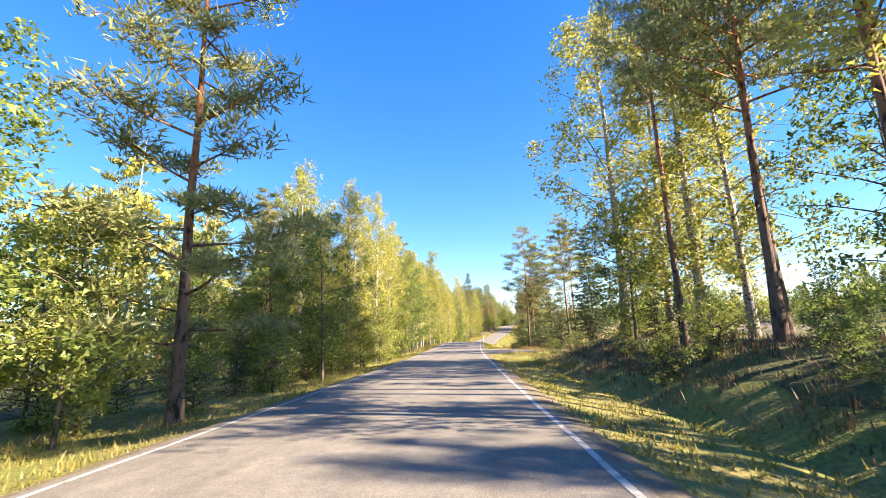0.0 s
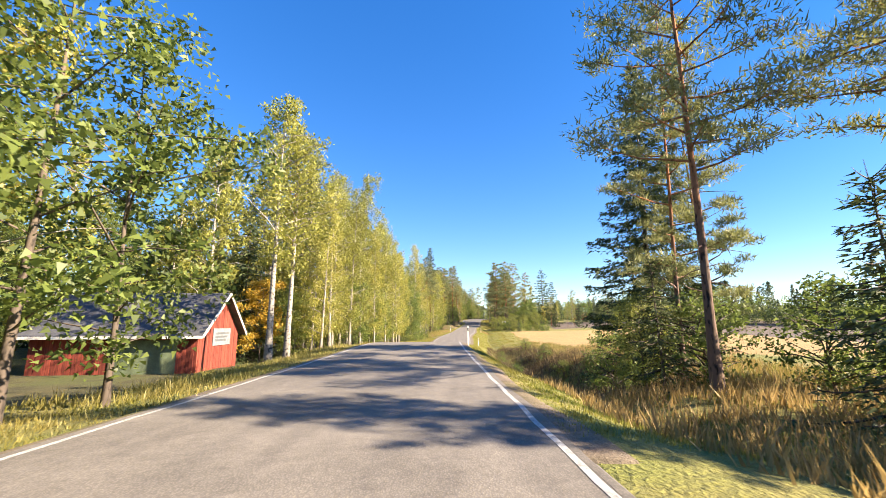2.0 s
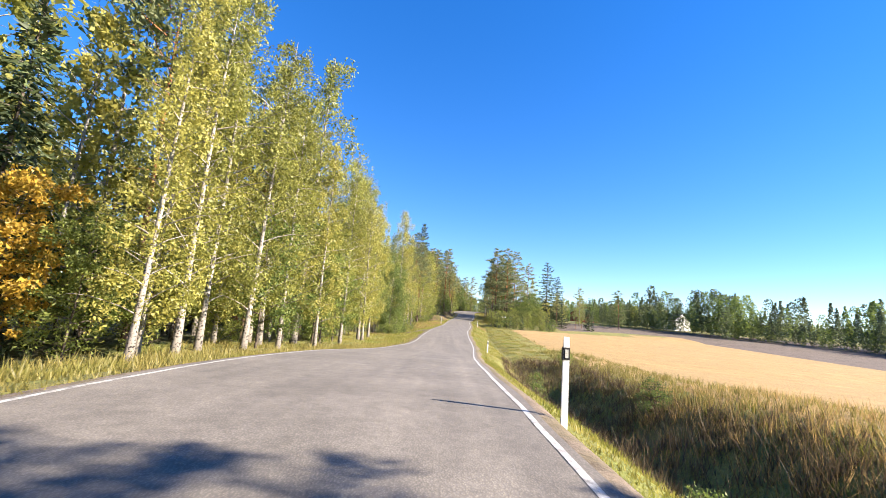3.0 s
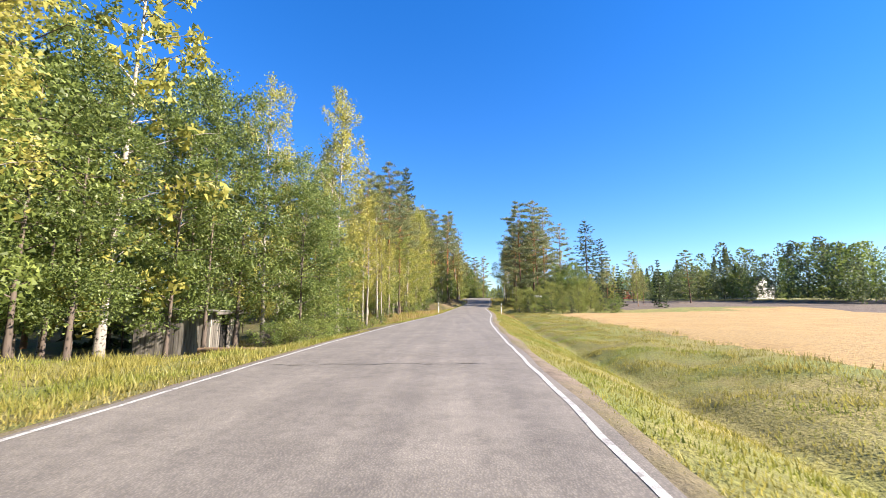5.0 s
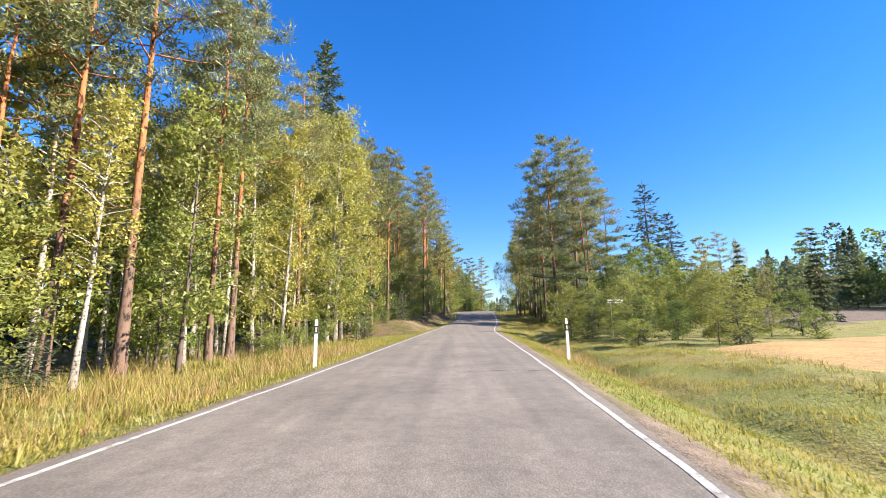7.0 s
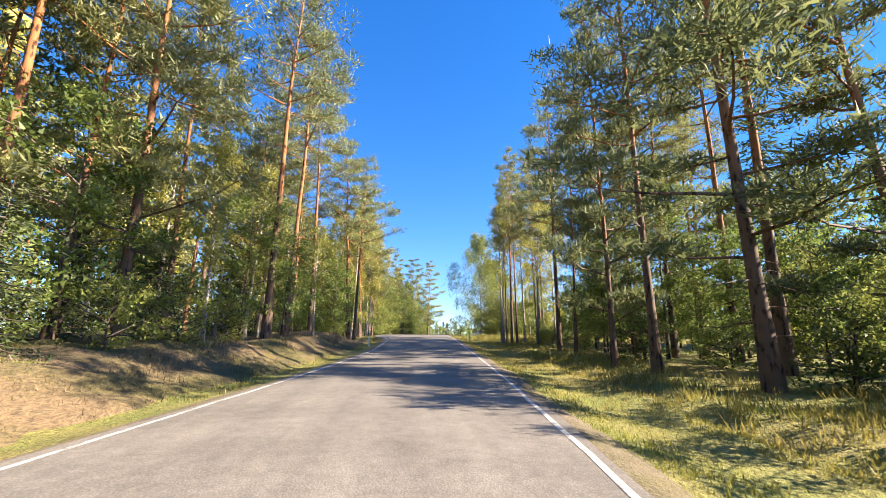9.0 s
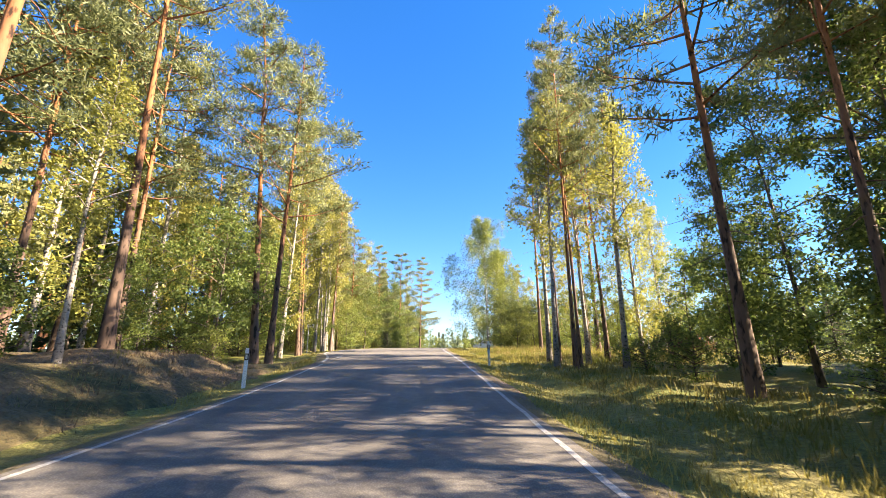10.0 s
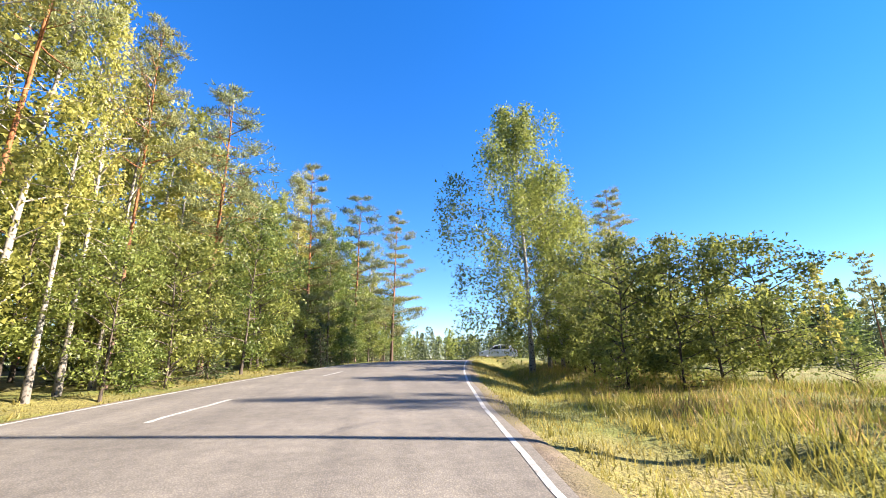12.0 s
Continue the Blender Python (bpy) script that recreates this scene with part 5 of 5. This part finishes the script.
for k in range(17):
    row, layer = k % 7, k // 7
    length, r = _rng.uniform(2.6, 4.6), _rng.uniform(0.09, 0.15)
    log = tagged(new("log"), "cut tree log lying in a heap", "log", "log heap")
    pts = [(-length / 2, 0, 0), (-length / 6, _rng.uniform(-0.03, 0.03), 0.01), (length / 6, 0, 0), (length / 2, _rng.uniform(-0.05, 0.05), 0)]
    v, f = tube(pts, [r, r * 0.97, r * 0.94, r * 0.88], 9, 0)
    mesh_object("bark", v, f, LOG_BARK, log, True)
    for end, x in ((0, -length / 2), (1, length / 2)):
        ring = v[:9] if end == 0 else v[-9:]
        mesh_object("cut_end", ring * 1.0 + np.array([0.002 if end else -0.002, 0, 0]), [tuple(range(9))], LOG_END, log, label="pale sawn end")
    y, lat = 110.6 + row * 0.33 + layer * 0.2, -9.3 + _rng.uniform(-0.6, 0.6)
    log.matrix_world = ground_spot(y, lat, _rng.uniform(-10, 10), r * 0.9 + layer * 0.22)


def sign(y, lat, height, wide, tall, label, turn, bars=1):
    root = tagged(new("road_sign"), label, "sign", "roadside signs")
    root.matrix_world = ground_spot(y, lat, turn, 0)
    v, f = tube([(0, 0, -0.3), (0, 0, height * 0.5), (0, 0, height)], [0.03, 0.03, 0.03], 10, 0)
    mesh_object("pole", v, f, GALVANISED, root, True)
    plate = part("plate", boxed(-wide * 0.2, -0.045, height - tall, wide * 0.8, -0.032, height, 0.004), WHITE_PLASTIC, root, "white sign plate")
    for k in range(bars):
        z = height - tall * (k + 0.65) / bars
        part("text_bar", boxed(-wide * 0.1, -0.049, z, wide * 0.65, -0.046, z + tall * 0.35 / bars), SIGN_TEXT, plate, "dark bar of lettering")
    part("cap", boxed(-0.035, -0.035, height, 0.035, 0.035, height + 0.02, 0.008), GALVANISED, root)


sign(159.8, 9.08, 2.4, 1.1, 0.24, "small white road name sign on steel pole", 6)
sign(208.4, -7.4, 1.8, 0.42, 0.2, "small white road name sign on steel pole", 3)


def house(y, lat, turn, dz, wall, roof_colour, label, roof_label):
    root = tagged(new("house"), label, "house", "houses among trees")
    root.matrix_world = ground_spot(y, lat, turn, dz)
    part("wall", boxed(-5, -4, -1.4, 5, 4, 3.0), wall, root)
    for x0, x1 in ((-4.99, -4.8), (4.8, 4.99)):
        gable = bmesh.new()
        ring = [[gable.verts.new((x, yy, z)) for yy, z in ((-3.99, 2.88), (3.99, 2.88), (0, 5.3))] for x in (x0, x1)]
        gable.faces.new(ring[0]), gable.faces.new(ring[1][::-1])
        for k in range(3):
            gable.faces.new([ring[0][k], ring[1][k], ring[1][(k + 1) % 3], ring[0][(k + 1) % 3]])
        part("gable", gable, wall, root)
    bm = bmesh.new()
    v = [bm.verts.new(c) for c in ((-5.4, -4.5, 2.9), (5.4, -4.5, 2.9), (5.4, 4.5, 2.9), (-5.4, 4.5, 2.9), (-5.4, 0, 5.6), (5.4, 0, 5.6))]
    for q in ((0, 1, 5, 4), (2, 3, 4, 5)):
        bm.faces.new([v[k] for k in q])
    bmesh.ops.solidify(bm, geom=list(bm.faces), thickness=0.12)
    roof = part("roof", bm, roof_colour, root, roof_label)
    part("chimney", boxed(1, 0.2, 4.6, 1.7, 0.9, 6.4, 0.02), RED_BOARD, roof, "red brick chimney")
    for x in (-3.4, -0.6, 2.2):
        w = part("window", boxed(x, -4.05, 1.0, x + 1.2, -4.005, 2.3), WHITE_PAINT, root)
        part("pane", boxed(x + 0.1, -4.07, 1.1, x + 1.1, -4.055, 2.2), GLASS_DARK, w)
    part("door", boxed(3.9, -4.05, 0.0, 4.8, -4.005, 2.1), GREY_BOARD, root)


house(263, 46, 25, 1.2, RED_BOARD, plain("green_roof", (0.1, 0.17, 0.13), 0.6), "low brown house with green roof among trees", "green sheet roof")
for _y, _lat, _h in ((199, 58.5, 6.5), (200, 61, 7), (201, 65.8, 6), (203, 56, 8)):
    plant("broad", _y, _lat, _h)
house(214, 72.5, 115, 0.4, WHITE_PAINT, ROOF_FELT, "white wooden house with grey roof among far trees", "grey felt roof")


def parked_car():
    """A small light hatchback, nose to -x."""
    root = tagged(new("car"), "white hatchback parked beside the road crest", "car")
    root.matrix_world = ground_spot(252, 4.4, -14, 0.02)
    side = [(-1.95, 0.35), (-1.98, 0.62), (-1.85, 0.8), (-1.0, 0.98), (1.55, 1.02), (1.92, 0.95), (1.97, 0.55), (1.9, 0.3)]
    bm = bmesh.new()

    def prism(outline, w_low, w_high, z0, z1):
        rings = []
        for sgn in (-1, 1):
            rings.append([bm.verts.new((x, sgn * (w_low + (w_high - w_low) * (z - z0) / (z1 - z0)), z)) for x, z in outline])
        n = len(outline)
        bm.faces.new(rings[0]), bm.faces.new(rings[1][::-1])
        for k in range(n):
            bm.faces.new([rings[0][k], rings[1][k], rings[1][(k + 1) % n], rings[0][(k + 1) % n]])

    prism(side, 0.86, 0.82, 0.3, 1.0)
    bmesh.ops.bevel(bm, geom=list(bm.edges), offset=0.05, segments=2, affect="EDGES")
    body = part("body", bm, CAR_PAINT, root)
    bm = bmesh.new()
    prism([(-1.05, 0.96), (-0.35, 1.44), (0.1, 1.5), (1.2, 1.46), (1.7, 1.0)], 0.8, 0.62, 0.96, 1.5)
    bmesh.ops.bevel(bm, geom=list(bm.edges), offset=0.03, segments=2, affect="EDGES")
    part("cabin", bm, CAR_PAINT, root)
    for sgn in (-1, 1):
        for outline in ([(-0.75, 1.04), (-0.28, 1.39), (0.2, 1.43), (0.2, 1.04)], [(0.28, 1.04), (0.28, 1.43), (0.95, 1.4), (1.2, 1.04)]):
            bm = bmesh.new()
            ring = [bm.verts.new((x, sgn * (0.815 - 0.33 * (z - 0.96)), z)) for x, z in outline]
            bm.faces.new(ring)
            bmesh.ops.solidify(bm, geom=list(bm.faces), thickness=0.02)
            part("window", bm, GLASS_DARK, root, "dark side window")
        for x in (-1.25, 1.25):
            v, f = tube([(x, sgn * 0.66, 0.31), (x, sgn * 0.76, 0.31), (x, sgn * 0.87, 0.31)], [0.31, 0.31, 0.29], 18, 0)
            v2, f2 = tube([(x, sgn * 0.66, 0.31), (x, sgn * 0.868, 0.31), (x, sgn * 0.872, 0.31)], [0.2, 0.2, 0.01], 18, 0)
            wheel = tagged(new("wheel"))
            wheel.parent = root
            mesh_object("tyre", v, f, TYRE, wheel, True, "black tyre")
            mesh_object("rim", v2, f2, RIM, wheel, True, "metal rim")
        part("headlight", boxed(-1.97, sgn * 0.72 - 0.12, 0.66, -1.8, sgn * 0.72 + 0.12, 0.8, 0.03), REFLECTOR, root)
        part("tail_light", boxed(1.85, sgn * 0.74 - 0.08, 0.7, 1.95, sgn * 0.74 + 0.08, 0.98, 0.02), RED_BOARD, root, "red tail light")
        part("mirror", boxed(-0.75, sgn * 0.9 - 0.08, 1.0, -0.6, sgn * 0.9 + 0.08, 1.12, 0.03), BLACK_PLASTIC, root)
    part("windscreen", boxed(-0.3, -0.58, -0.012, 0.42, 0.58, 0.012, 0.004), GLASS_DARK, root).matrix_local = Matrix.Translation((-0.74, 0, 1.21)) @ pose(0, 0, 0, 0, -34.5, 0)
    for x in (-1.985, 1.955):
        part("bumper", boxed(x, -0.8, 0.32, x + 0.05, 0.8, 0.52, 0.015), BLACK_PLASTIC, root)


parked_car()
